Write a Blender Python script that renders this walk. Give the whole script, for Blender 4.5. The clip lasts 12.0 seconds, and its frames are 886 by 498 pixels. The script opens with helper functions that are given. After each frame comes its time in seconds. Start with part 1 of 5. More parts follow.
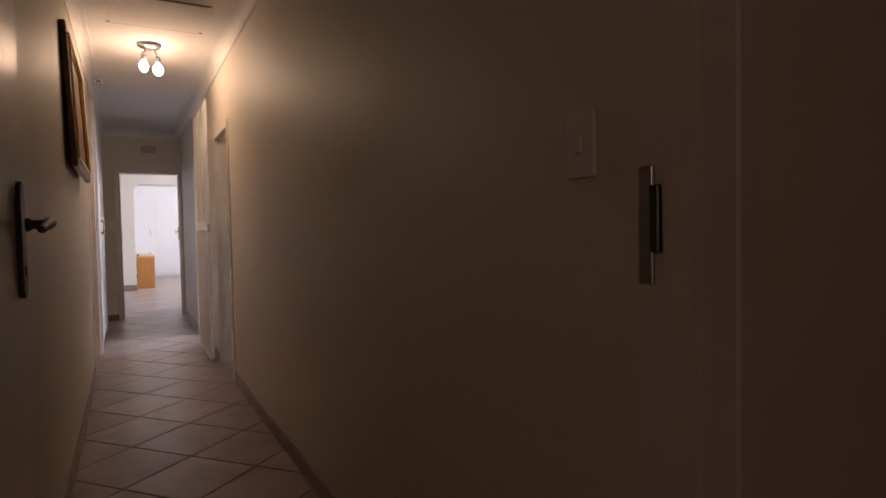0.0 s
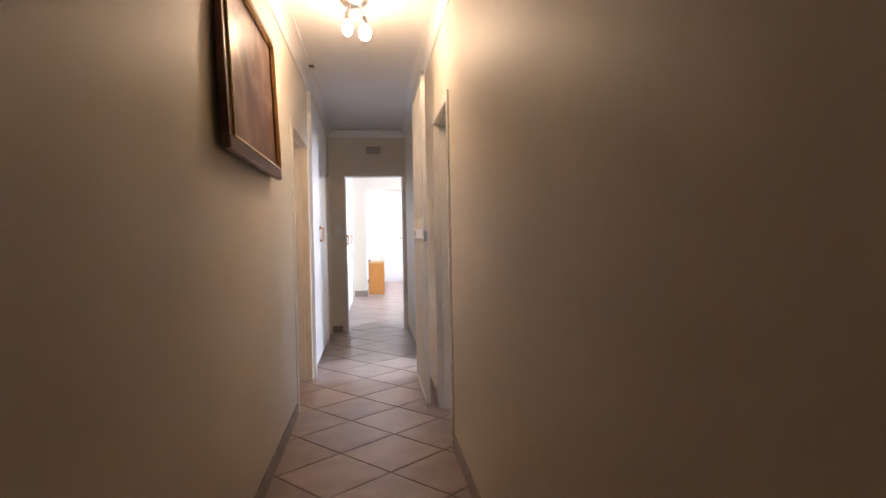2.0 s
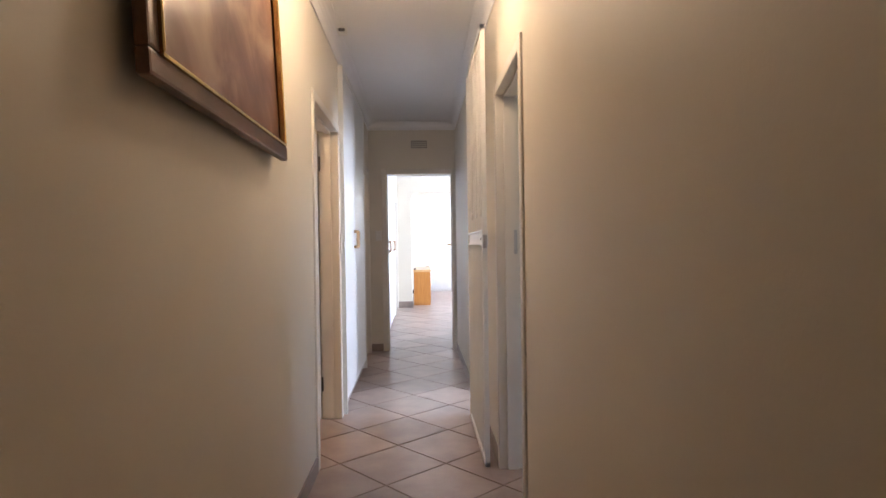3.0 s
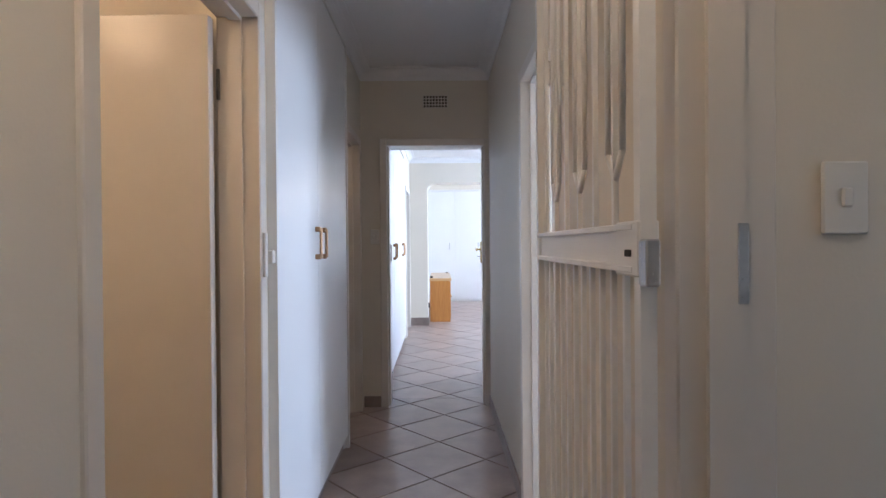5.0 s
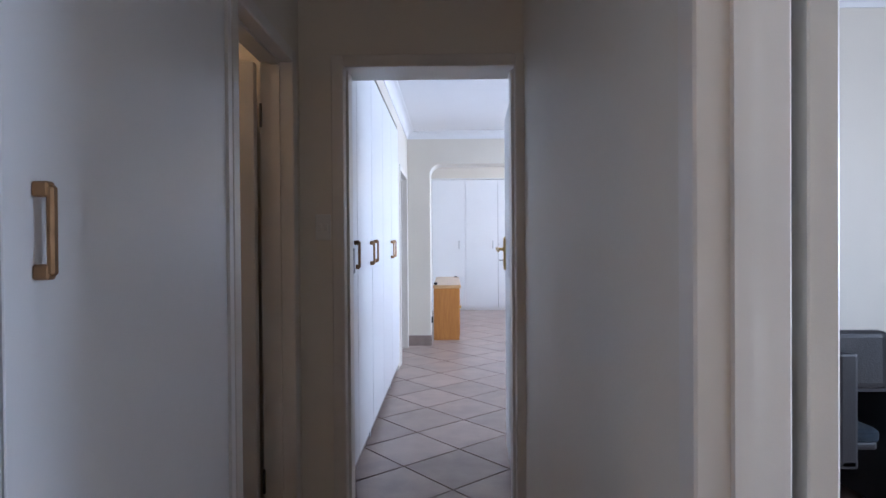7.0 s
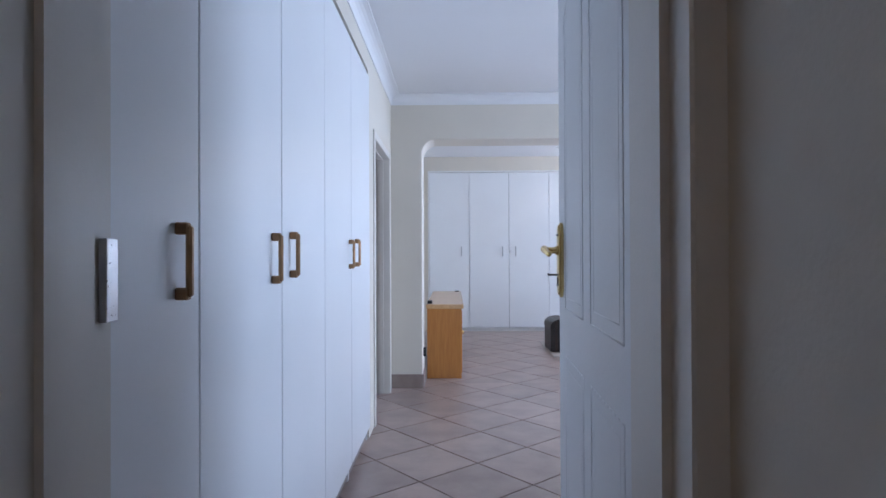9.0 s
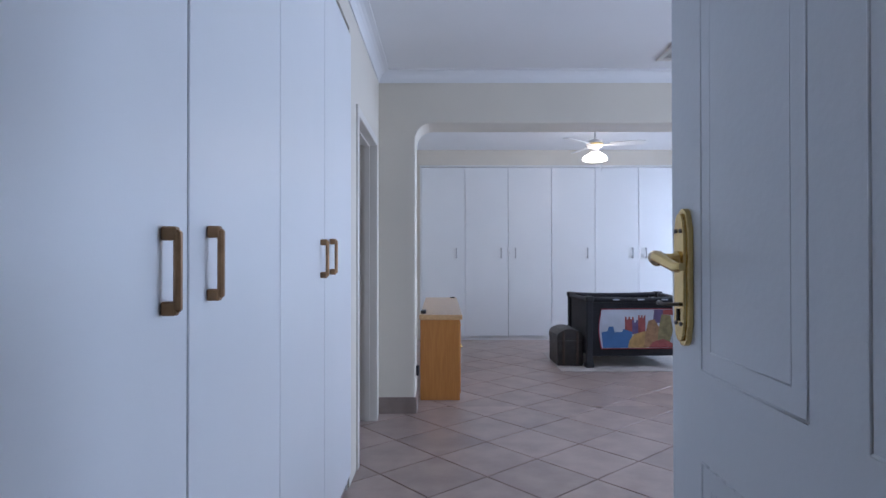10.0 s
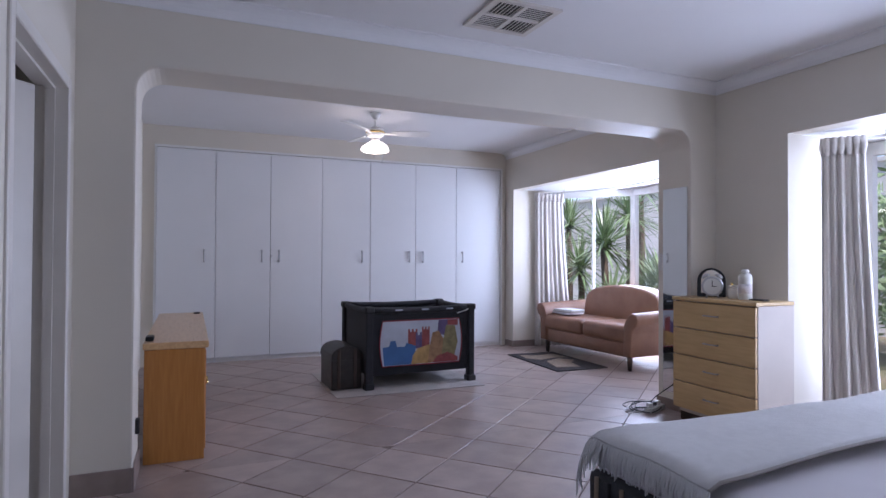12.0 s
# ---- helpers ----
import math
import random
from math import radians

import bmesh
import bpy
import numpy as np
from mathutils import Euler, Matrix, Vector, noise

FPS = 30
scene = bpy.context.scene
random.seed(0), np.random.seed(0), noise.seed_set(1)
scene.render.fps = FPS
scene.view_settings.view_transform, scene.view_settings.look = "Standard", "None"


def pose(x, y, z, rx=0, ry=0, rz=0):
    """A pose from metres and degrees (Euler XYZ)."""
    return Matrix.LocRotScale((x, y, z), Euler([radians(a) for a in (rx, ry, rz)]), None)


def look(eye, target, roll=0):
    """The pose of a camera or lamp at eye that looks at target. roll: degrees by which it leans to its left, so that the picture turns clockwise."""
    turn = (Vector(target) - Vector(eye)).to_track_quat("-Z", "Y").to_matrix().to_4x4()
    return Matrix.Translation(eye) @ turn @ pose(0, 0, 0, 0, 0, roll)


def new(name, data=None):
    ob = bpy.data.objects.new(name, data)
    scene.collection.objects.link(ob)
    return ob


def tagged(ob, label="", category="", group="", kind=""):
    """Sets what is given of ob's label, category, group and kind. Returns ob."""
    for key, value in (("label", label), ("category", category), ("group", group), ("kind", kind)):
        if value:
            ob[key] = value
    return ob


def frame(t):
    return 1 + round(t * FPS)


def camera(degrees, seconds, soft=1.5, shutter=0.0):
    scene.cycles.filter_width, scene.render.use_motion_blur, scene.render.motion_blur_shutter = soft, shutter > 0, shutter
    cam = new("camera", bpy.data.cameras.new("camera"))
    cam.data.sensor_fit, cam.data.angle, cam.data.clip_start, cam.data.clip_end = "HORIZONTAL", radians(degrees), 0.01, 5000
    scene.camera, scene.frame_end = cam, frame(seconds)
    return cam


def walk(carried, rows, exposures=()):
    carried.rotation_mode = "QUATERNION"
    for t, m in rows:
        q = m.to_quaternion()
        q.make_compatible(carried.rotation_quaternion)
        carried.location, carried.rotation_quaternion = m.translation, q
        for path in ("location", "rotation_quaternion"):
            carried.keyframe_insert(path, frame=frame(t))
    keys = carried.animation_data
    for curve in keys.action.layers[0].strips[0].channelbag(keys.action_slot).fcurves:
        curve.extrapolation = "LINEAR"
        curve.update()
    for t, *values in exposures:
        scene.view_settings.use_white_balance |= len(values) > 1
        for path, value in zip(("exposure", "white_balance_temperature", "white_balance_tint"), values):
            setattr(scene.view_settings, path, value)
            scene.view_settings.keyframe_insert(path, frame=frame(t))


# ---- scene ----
cam = camera(74.21, 12.0)
# seconds, eye, then yaw, pitch and roll in degrees
ROWS = [
    (0.0, 0.373, -0.700, 1.192, -28.37, -2.05, 1.13),
    (0.5, 0.465, -0.436, 1.201, -20.31, -1.97, 1.16),
    (1.0, 0.543, -0.054, 1.200, -14.21, -1.85, 1.14),
    (1.5, 0.594, 0.338, 1.220, -10.27, -1.74, 1.05),
    (2.0, 0.648, 0.801, 1.232, -6.88, -1.23, 1.05),
    (2.5, 0.666, 1.285, 1.217, -3.49, -0.74, 1.03),
    (3.0, 0.670, 1.795, 1.223, -2.34, -0.46, 0.81),
    (5.0, 0.703, 3.999, 1.264, -0.41, -0.41, 0.47),
    (5.5, 0.725, 4.519, 1.261, -0.01, -0.34, 0.46),
    (6.0, 0.748, 5.027, 1.263, 0.17, -0.36, 0.43),
    (6.5, 0.753, 5.507, 1.257, 0.46, -0.47, 0.51),
    (7.0, 0.768, 5.973, 1.252, 0.67, -0.49, 0.41),
    (9.0, 0.804, 7.935, 1.212, 0.95, 0.39, 0.24),
    (9.5, 0.775, 8.335, 1.212, 0.82, 0.47, 0.17),
    (10.0, 0.739, 8.686, 1.227, -0.07, 0.46, 0.07),
    (10.5, 0.761, 8.994, 1.239, -5.04, 0.73, -0.12),
    (11.0, 0.778, 9.244, 1.251, -9.43, 0.56, -0.18),
    (11.5, 0.777, 9.511, 1.259, -16.77, 0.53, -0.31),
    (12.0, 0.798, 9.742, 1.228, -23.32, 0.83, -0.28),
]

EXPOSURES = [(0.0, 2.0, 6700, 27), (1.0, 2.35, 6700, 25), (1.5, 2.6, 6600, 23), (2.5, 2.9, 6250, 18), (3.2, 2.85, 6100, 16), (5.0, 2.3, 5650, 15), (5.5, 2.15, 5550, 16), (6.5, 1.75, 5500, 14), (7.2, 1.75, 5650, 19), (9.0, 1.25, 5450, 17), (10.0, 0.82, 5500, 18), (11.0, 0.5, 5650, 22), (12.0, 0.36, 5750, 27)]
walk(cam, [(t, pose(x, y, z, 90 + pitch, roll, yaw)) for t, x, y, z, yaw, pitch, roll in ROWS], EXPOSURES)

# ---- light ----
world = bpy.data.worlds.new("sky")
scene.world = world
world.use_nodes = True
sky = world.node_tree.nodes.new("ShaderNodeTexSky")
sky.sky_type, sky.sun_disc = "NISHITA", False
sky.sun_elevation, sky.sun_rotation = radians(51), radians(196)
world.node_tree.links.new(sky.outputs[0], world.node_tree.nodes["Background"].inputs[0])
world.node_tree.nodes["Background"].inputs[1].default_value = 0.15


def lamp(name, kind, energy, colour, m, size=(1, 1), angle=0.01):
    data = bpy.data.lights.new(name, kind)
    data.energy, data.color = energy, colour
    if kind == "AREA":
        data.shape, data.size, data.size_y = "RECTANGLE", size[0], size[1]
    if kind == "SUN":
        data.angle = angle
    if kind == "POINT":
        data.shadow_soft_size = size[0]
    ob = new(name, data)
    ob.matrix_world = m
    return ob


lamp("sun", "SUN", 5.0, (1.0, 0.95, 0.86), look((0, 0, 30), (4, 14, 12)), angle=radians(0.6))
DAY = (0.74, 0.86, 1.0)
lamp("daylight_alcove", "AREA", 86, DAY, look((6.22, 15.4, 1.2), (5.0, 15.4, 1.1)), (1.5, 1.9))
lamp("daylight_bedroom", "AREA", 58, DAY, look((5.4, 11.4, 1.2), (3.6, 11.3, 1.1)), (2.1, 1.8))
lamp("daylight_study", "AREA", 27, DAY, look((4.6, 6.55, 1.5), (3.5, 6.55, 1.35)), (1.5, 1.2))
lamp("daylight_spare_room", "AREA", 1.6, DAY, look((4.6, 3.4, 1.5), (3.5, 3.4, 1.3)), (1.6, 1.2))
# warm fill added to brighten the hall; no window or lamp stands there
lamp("hall_fill", "AREA", 0.52, (1.0, 0.68, 0.5), look((-0.85, -1.7, 1.6), (0.6, -1.2, 1.4)), (0.9, 1.0))
WARM = (1.0, 0.66, 0.36)
lamp("bulb_glow_a", "POINT", 0.5, WARM, pose(0.63, 4.34, 2.43), (0.04, 0))
lamp("bulb_glow_b", "POINT", 0.28, WARM, pose(0.53, 4.29, 2.40), (0.035, 0))
lamp("bathroom_glow", "POINT", 2.7, WARM, pose(-0.75, 5.0, 2.3), (0.06, 0))
lamp("store_glow", "POINT", 0.8, WARM, pose(-0.6, 8.05, 2.3), (0.06, 0))
lamp("fan_glow", "POINT", 1.0, (1.0, 0.85, 0.66), pose(2.52, 15.5, 2.22), (0.06, 0))


# ---- materials ----
def material(name, colour, rough=0.5, metal=0.0, vary=0.08, scale=6.0, bump=0.02, fine=180.0, second=None, stretch=(1, 1, 1),
             coat=0.0, sheen=0.0, per_object=0.0, emit=0.0, detail=4.0):
    m = bpy.data.materials.new(name)
    m.use_nodes = True
    nt = m.node_tree
    b = nt.nodes["Principled BSDF"]
    n, l = nt.nodes.new, nt.links.new
    tc = n("ShaderNodeTexCoord")
    mp = n("ShaderNodeMapping")
    mp.inputs["Scale"].default_value = stretch
    geo = n("ShaderNodeNewGeometry")
    l(geo.outputs["Position"] if stretch == (1, 1, 1) else tc.outputs["Object"], mp.inputs[0])
    big = n("ShaderNodeTexNoise")
    big.inputs["Scale"].default_value, big.inputs["Detail"].default_value = scale, detail
    l(mp.outputs[0], big.inputs["Vector"])
    small = n("ShaderNodeTexNoise")
    small.inputs["Scale"].default_value, small.inputs["Detail"].default_value = fine, 3
    l(mp.outputs[0], small.inputs["Vector"])
    mix = n("ShaderNodeMix")
    mix.data_type = "RGBA"
    a = second or tuple(c * (1 - vary * 2) for c in colour)
    mix.inputs[6].default_value, mix.inputs[7].default_value = (*a, 1), (*colour, 1)
    ramp = n("ShaderNodeMapRange")
    ramp.inputs[1].default_value, ramp.inputs[2].default_value = 0.35, 0.65
    l(big.outputs[0], ramp.inputs[0])
    l(ramp.outputs[0], mix.inputs[0])
    out = mix.outputs[2]
    if per_object:
        info = n("ShaderNodeObjectInfo")
        mr = n("ShaderNodeMapRange")
        mr.inputs[3].default_value, mr.inputs[4].default_value = 1 - per_object, 1 + per_object
        l(info.outputs["Random"], mr.inputs[0])
        hsv = n("ShaderNodeHueSaturation")
        l(mr.outputs[0], hsv.inputs["Value"])
        l(out, hsv.inputs["Color"])
        out = hsv.outputs[0]
    l(out, b.inputs["Base Color"])
    rr = n("ShaderNodeMapRange")
    rr.inputs[3].default_value, rr.inputs[4].default_value = max(rough - 0.07, 0.02), min(rough + 0.07, 1)
    l(small.outputs[0], rr.inputs[0])
    l(rr.outputs[0], b.inputs["Roughness"])
    b.inputs["Metallic"].default_value = metal
    b.inputs["Coat Weight"].default_value = coat
    b.inputs["Sheen Weight"].default_value = sheen
    if bump:
        bp = n("ShaderNodeBump")
        bp.inputs["Strength"].default_value, bp.inputs["Distance"].default_value = min(bump * 10, 1), 0.004
        l(small.outputs[0], bp.inputs["Height"])
        l(bp.outputs[0], b.inputs["Normal"])
    if emit:
        b.inputs["Emission Color"].default_value = (*colour, 1)
        b.inputs["Emission Strength"].default_value = emit
    return m


CREAM = material("cream_wall_paint", (0.70, 0.65, 0.56), 0.55, vary=0.02, scale=1.5, bump=0.012, fine=120)
WHITE_CEIL = material("white_ceiling_paint", (0.80, 0.80, 0.80), 0.8, vary=0.015, scale=1.2, bump=0.01, fine=90)
WHITE_TRIM = material("white_gloss_paint", (0.78, 0.78, 0.76), 0.35, vary=0.02, scale=3, bump=0.006)
FRAME = material("cream_gloss_frame_paint", (0.70, 0.66, 0.60), 0.32, vary=0.03, scale=4, bump=0.006)
LAMINATE = material("white_cupboard_laminate", (0.77, 0.78, 0.79), 0.33, vary=0.012, scale=2, bump=0.004, fine=300)
DOOR_WHITE = material("white_door_enamel", (0.74, 0.75, 0.76), 0.38, vary=0.02, scale=3, bump=0.008, fine=90)
# flat dark colour standing in for the shade inside gaps, holes and slots
RECESS_SHADE = material("recess_shade", (0.05, 0.045, 0.04), 0.9, vary=0.05, bump=0)
TILE = material("matt_clay_floor_tile", (0.41, 0.32, 0.28), 0.34, vary=0.12, scale=5, bump=0.012, fine=70, per_object=0.11,
                second=(0.32, 0.245, 0.215))
GROUT = material("brown_floor_grout", (0.17, 0.125, 0.105), 0.85, vary=0.15, scale=9, bump=0.05)
SKIRT = material("brown_skirting_tile", (0.30, 0.235, 0.205), 0.4, vary=0.1, scale=8, bump=0.01)
BRASS = material("polished_brass", (0.78, 0.58, 0.24), 0.22, 1.0, vary=0.08, scale=30, bump=0.01)
STEEL = material("brushed_steel", (0.55, 0.55, 0.56), 0.3, 1.0, vary=0.06, scale=30, bump=0.01)
DARK_STEEL = material("dull_dark_metal", (0.16, 0.15, 0.14), 0.4, 1.0, vary=0.1, scale=20, bump=0.01)
BRONZE = material("brown_bronze_handle", (0.33, 0.19, 0.09), 0.35, 0.55, vary=0.12, scale=25, bump=0.01)
GREY_HANDLE = material("grey_metal_handle", (0.45, 0.45, 0.46), 0.4, 0.7, vary=0.06, scale=25, bump=0.01)
PLASTIC = material("white_plastic", (0.75, 0.74, 0.70), 0.4, vary=0.02, scale=10, bump=0.003)
BLACK = material("black_plastic", (0.010, 0.010, 0.012), 0.45, vary=0.15, scale=12, bump=0.02)
PINE = material("orange_varnished_pine", (0.49, 0.21, 0.05), 0.35, vary=0.12, scale=7, bump=0.015, fine=60, stretch=(9, 9, 0.7),
                second=(0.42, 0.17, 0.038), coat=0.2)
PINE_TOP = material("pale_varnished_pine_top", (0.62, 0.40, 0.20), 0.3, vary=0.1, scale=7, bump=0.012, fine=60, stretch=(9, 0.7, 9),
                    second=(0.52, 0.32, 0.15), coat=0.25)
MAPLE = material("pale_maple_veneer", (0.60, 0.42, 0.20), 0.42, vary=0.06, scale=6, bump=0.008, fine=70, stretch=(8, 0.8, 8),
                 second=(0.53, 0.36, 0.165))
BOARD = material("pale_beige_board", (0.50, 0.44, 0.38), 0.5, vary=0.04, scale=4, bump=0.006)
LEATHER = material("tan_leather", (0.31, 0.165, 0.10), 0.42, vary=0.12, scale=5, bump=0.06, fine=240, second=(0.25, 0.125, 0.075))
FRAME_WOOD = material("red_brown_frame_wood", (0.16, 0.065, 0.035), 0.35, vary=0.2, scale=9, bump=0.02)
DARK_WOOD = material("dark_wood", (0.06, 0.035, 0.025), 0.4, vary=0.2, scale=9, bump=0.02)
BLACK_CLOTH = material("black_nylon_cloth", (0.014, 0.015, 0.022), 0.75, vary=0.2, scale=9, bump=0.08, fine=500, sheen=0.1)
RED_PIPING = material("red_piping", (0.30, 0.03, 0.05), 0.6, vary=0.1, bump=0.02)
TRUNK = material("dark_brown_leatherette", (0.03, 0.024, 0.02), 0.45, vary=0.25, scale=14, bump=0.05, fine=150)
MAT_GREY = material("pale_grey_mat", (0.50, 0.46, 0.43), 0.9, vary=0.08, scale=9, bump=0.1, fine=260)
LINEN = material("lilac_white_duvet", (0.70, 0.66, 0.68), 0.85, vary=0.03, scale=4, bump=0.05, fine=300, sheen=0.2)
THROW = material("white_woven_throw", (0.78, 0.77, 0.76), 0.95, vary=0.03, scale=30, bump=0.12, fine=420, sheen=0.3)
CURTAIN = material("ivory_curtain_cloth", (0.72, 0.68, 0.63), 0.85, vary=0.03, scale=6, bump=0.06, fine=350, sheen=0.2)
LEAF = material("green_strap_leaf", (0.30, 0.40, 0.22), 0.22, vary=0.25, scale=9, bump=0.02, second=(0.17, 0.26, 0.11))
BARK = material("brown_bark", (0.12, 0.085, 0.055), 0.9, vary=0.2, scale=18, bump=0.2, fine=60)
LAWN = material("dry_lawn_and_soil", (0.13, 0.14, 0.055), 0.95, vary=0.3, scale=3, bump=0.2, fine=40, second=(0.20, 0.16, 0.10))
GARDEN_WALL = material("pale_garden_wall_plaster", (0.78, 0.77, 0.74), 0.9, vary=0.08, scale=2, bump=0.1, fine=40)
GLOW = material("lit_glass_shade", (1.0, 0.88, 0.72), 0.4, vary=0.0, bump=0, emit=4.0)
BULB = material("lit_bulb_glass", (1.0, 0.76, 0.5), 0.4, vary=0.0, bump=0, emit=12.0)
GLASSWARE = material("pearl_glass", (0.8, 0.75, 0.66), 0.15, vary=0.02, bump=0)
BLUE_FABRIC = material("dark_teal_seat_cloth", (0.008, 0.02, 0.032), 0.85, vary=0.15, scale=20, bump=0.08, fine=400)
DESK_GREY = material("pale_blue_grey_board", (0.27, 0.32, 0.40), 0.45, vary=0.03, scale=5, bump=0.006)
RED_CARD = material("red_card", (0.45, 0.03, 0.025), 0.5, vary=0.1, scale=12, bump=0.01)
DESK_BLACK = material("black_desk_laminate", (0.022, 0.024, 0.03), 0.3, vary=0.15, scale=9, bump=0.006)


def mirror_material():
    m = bpy.data.materials.new("mirror")
    m.use_nodes = True
    b = m.node_tree.nodes["Principled BSDF"]
    b.inputs["Base Color"].default_value = (0.86, 0.88, 0.88, 1)
    b.inputs["Metallic"].default_value, b.inputs["Roughness"].default_value = 1.0, 0.03
    return m


def glass_material():
    m = bpy.data.materials.new("window_glass")
    m.use_nodes = True
    nt = m.node_tree
    out = nt.nodes["Material Output"]
    tr, gl, mx = (nt.nodes.new("ShaderNode" + k) for k in ("BsdfTransparent", "BsdfGlossy", "MixShader"))
    gl.inputs["Roughness"].default_value = 0.02
    mx.inputs[0].default_value = 0.05
    nt.links.new(tr.outputs[0], mx.inputs[1])
    nt.links.new(gl.outputs[0], mx.inputs[2])
    nt.links.new(mx.outputs[0], out.inputs[0])
    return m


MIRROR, GLASS = mirror_material(), glass_material()


def painting_material():
    m = bpy.data.materials.new("faded_sepia_print")
    m.use_nodes = True
    nt = m.node_tree
    b = nt.nodes["Principled BSDF"]
    tc = nt.nodes.new("ShaderNodeTexCoord")
    no = nt.nodes.new("ShaderNodeTexNoise")
    no.inputs["Scale"].default_value, no.inputs["Detail"].default_value, no.inputs["Distortion"].default_value = 3.2, 6, 1.2
    nt.links.new(tc.outputs["Object"], no.inputs["Vector"])
    r = nt.nodes.new("ShaderNodeValToRGB")
    for pos, c in ((0.30, (0.11, 0.05, 0.032)), (0.47, (0.24, 0.125, 0.085)), (0.58, (0.38, 0.24, 0.17)), (0.74, (0.55, 0.42, 0.31))):
        e = r.color_ramp.elements.new(pos)
        e.color = (*c, 1)
    nt.links.new(no.outputs[0], r.inputs[0])
    nt.links.new(r.outputs[0], b.inputs["Base Color"])
    b.inputs["Roughness"].default_value = 0.28
    return m


PRINT = painting_material()


# ---- builders ----
def box_into(bm, a, b, bevel=0.0, segs=2):
    r = bmesh.ops.create_cube(bm, size=1)
    vs = r["verts"]
    for v in vs:
        v.co = Vector([(a[i] + b[i]) / 2 + v.co[i] * (b[i] - a[i]) for i in range(3)])
    if bevel:
        es = list({e for v in vs for e in v.link_edges})
        bmesh.ops.bevel(bm, geom=es, offset=bevel, segments=segs, profile=0.6, affect="EDGES")
    return bm


def box(a, b, bevel=0.0, segs=2):
    return box_into(bmesh.new(), a, b, bevel, segs)


def boxes(*ab):
    bm = bmesh.new()
    for a, b in ab:
        box_into(bm, a, b)
    return bm


def tube_into(bm, pts, r, sides=8, cap=True, radii=None):
    rings = []
    pts = [Vector(p) for p in pts]
    up = None
    for i, p in enumerate(pts):
        d = (pts[min(i + 1, len(pts) - 1)] - pts[max(i - 1, 0)]).normalized()
        if up is None:
            up = d.orthogonal().normalized()
        up = (up - d * up.dot(d)).normalized()
        side = d.cross(up)
        rr = radii[i] if radii else r
        rings.append([bm.verts.new(p + (up * math.cos(2 * math.pi * k / sides) + side * math.sin(2 * math.pi * k / sides)) * rr) for k in range(sides)])
    for a, b in zip(rings, rings[1:]):
        for k in range(sides):
            f = bm.faces.new((a[k], a[(k + 1) % sides], b[(k + 1) % sides], b[k]))
            f.smooth = True
    if cap:
        bm.faces.new(rings[0][::-1])
        bm.faces.new(rings[-1])
    return bm


def tube(pts, r, sides=8, radii=None):
    return tube_into(bmesh.new(), pts, r, sides, True, radii)


def lathe(profile, sides=24, centre=(0, 0, 0)):
    bm = bmesh.new()
    rings = []
    for r, z in profile:
        rings.append([bm.verts.new((centre[0] + r * math.cos(2 * math.pi * k / sides), centre[1] + r * math.sin(2 * math.pi * k / sides), centre[2] + z)) for k in range(sides)])
    for a, b in zip(rings, rings[1:]):
        for k in range(sides):
            f = bm.faces.new((a[k], a[(k + 1) % sides], b[(k + 1) % sides], b[k]))
            f.smooth = True
    bm.faces.new(rings[0][::-1])
    bm.faces.new(rings[-1])
    bmesh.ops.recalc_face_normals(bm, faces=bm.faces)
    return bm


def prism(outline, axis, a, b, bevel=0.0):
    """An outline in a plane, pushed from a to b along the axis; outline points are the other two coordinates in x, y, z order."""
    bm = bmesh.new()

    def at(p, v):
        c = list(p)
        c.insert("xyz".index(axis), v)
        return c
    lo = [bm.verts.new(at(p, a)) for p in outline]
    hi = [bm.verts.new(at(p, b)) for p in outline]
    bm.faces.new(lo)
    bm.faces.new(hi[::-1])
    for i in range(len(lo)):
        j = (i + 1) % len(lo)
        bm.faces.new((lo[i], hi[i], hi[j], lo[j]))
    bmesh.ops.recalc_face_normals(bm, faces=bm.faces)
    if bevel:
        bmesh.ops.bevel(bm, geom=list(bm.edges), offset=bevel, segments=2, profile=0.6, affect="EDGES")
    return bm


def mesh_of(name, bm, mat):
    me = bpy.data.meshes.new(name)
    bm.to_mesh(me)
    bm.free()
    me.materials.append(mat)
    return me


def part(name, bm, mat, parent=None, label=""):
    ob = new(name, mesh_of(name, bm, mat))
    if parent is not None:
        ob.parent = parent
        bpy.context.view_layer.update()
        ob.matrix_parent_inverse = parent.matrix_world.inverted()
    if label:
        ob["label"] = label
    return ob


def structure(name, bm, mat, label, category):
    return tagged(part(name, bm, mat), label, category, "", "structure")


def thing(name, place, label, category, group="", kind=""):
    ob = new(name)
    ob.empty_display_size = 0.1
    ob.location = place
    bpy.context.view_layer.update()
    return tagged(ob, label, category, group, kind)


def moved(bm, m):
    bmesh.ops.transform(bm, matrix=m, verts=bm.verts)
    return bm


def wall(name, a, b, along, openings=(), mat=None, label="cream painted plaster wall", h=2.63):
    """A wall from corner a to corner b (x, y); openings: (from, to, bottom, top) along its run."""
    bm = bmesh.new()
    k = "xy".index(along)

    def piece(s, e, z0, z1):
        if e - s < 1e-4 or z1 - z0 < 1e-4:
            return
        lo, hi = [a[0], a[1], z0], [b[0], b[1], z1]
        lo[k], hi[k] = s, e
        box_into(bm, lo, hi)
    at = a[k]
    for s, e, z0, z1 in sorted(openings):
        piece(at, s, 0, h)
        piece(s, e, 0, z0)
        piece(s, e, z1, h)
        at = e
    piece(at, b[k], 0, h)
    return structure(name, bm, mat or CREAM, label, "wall")


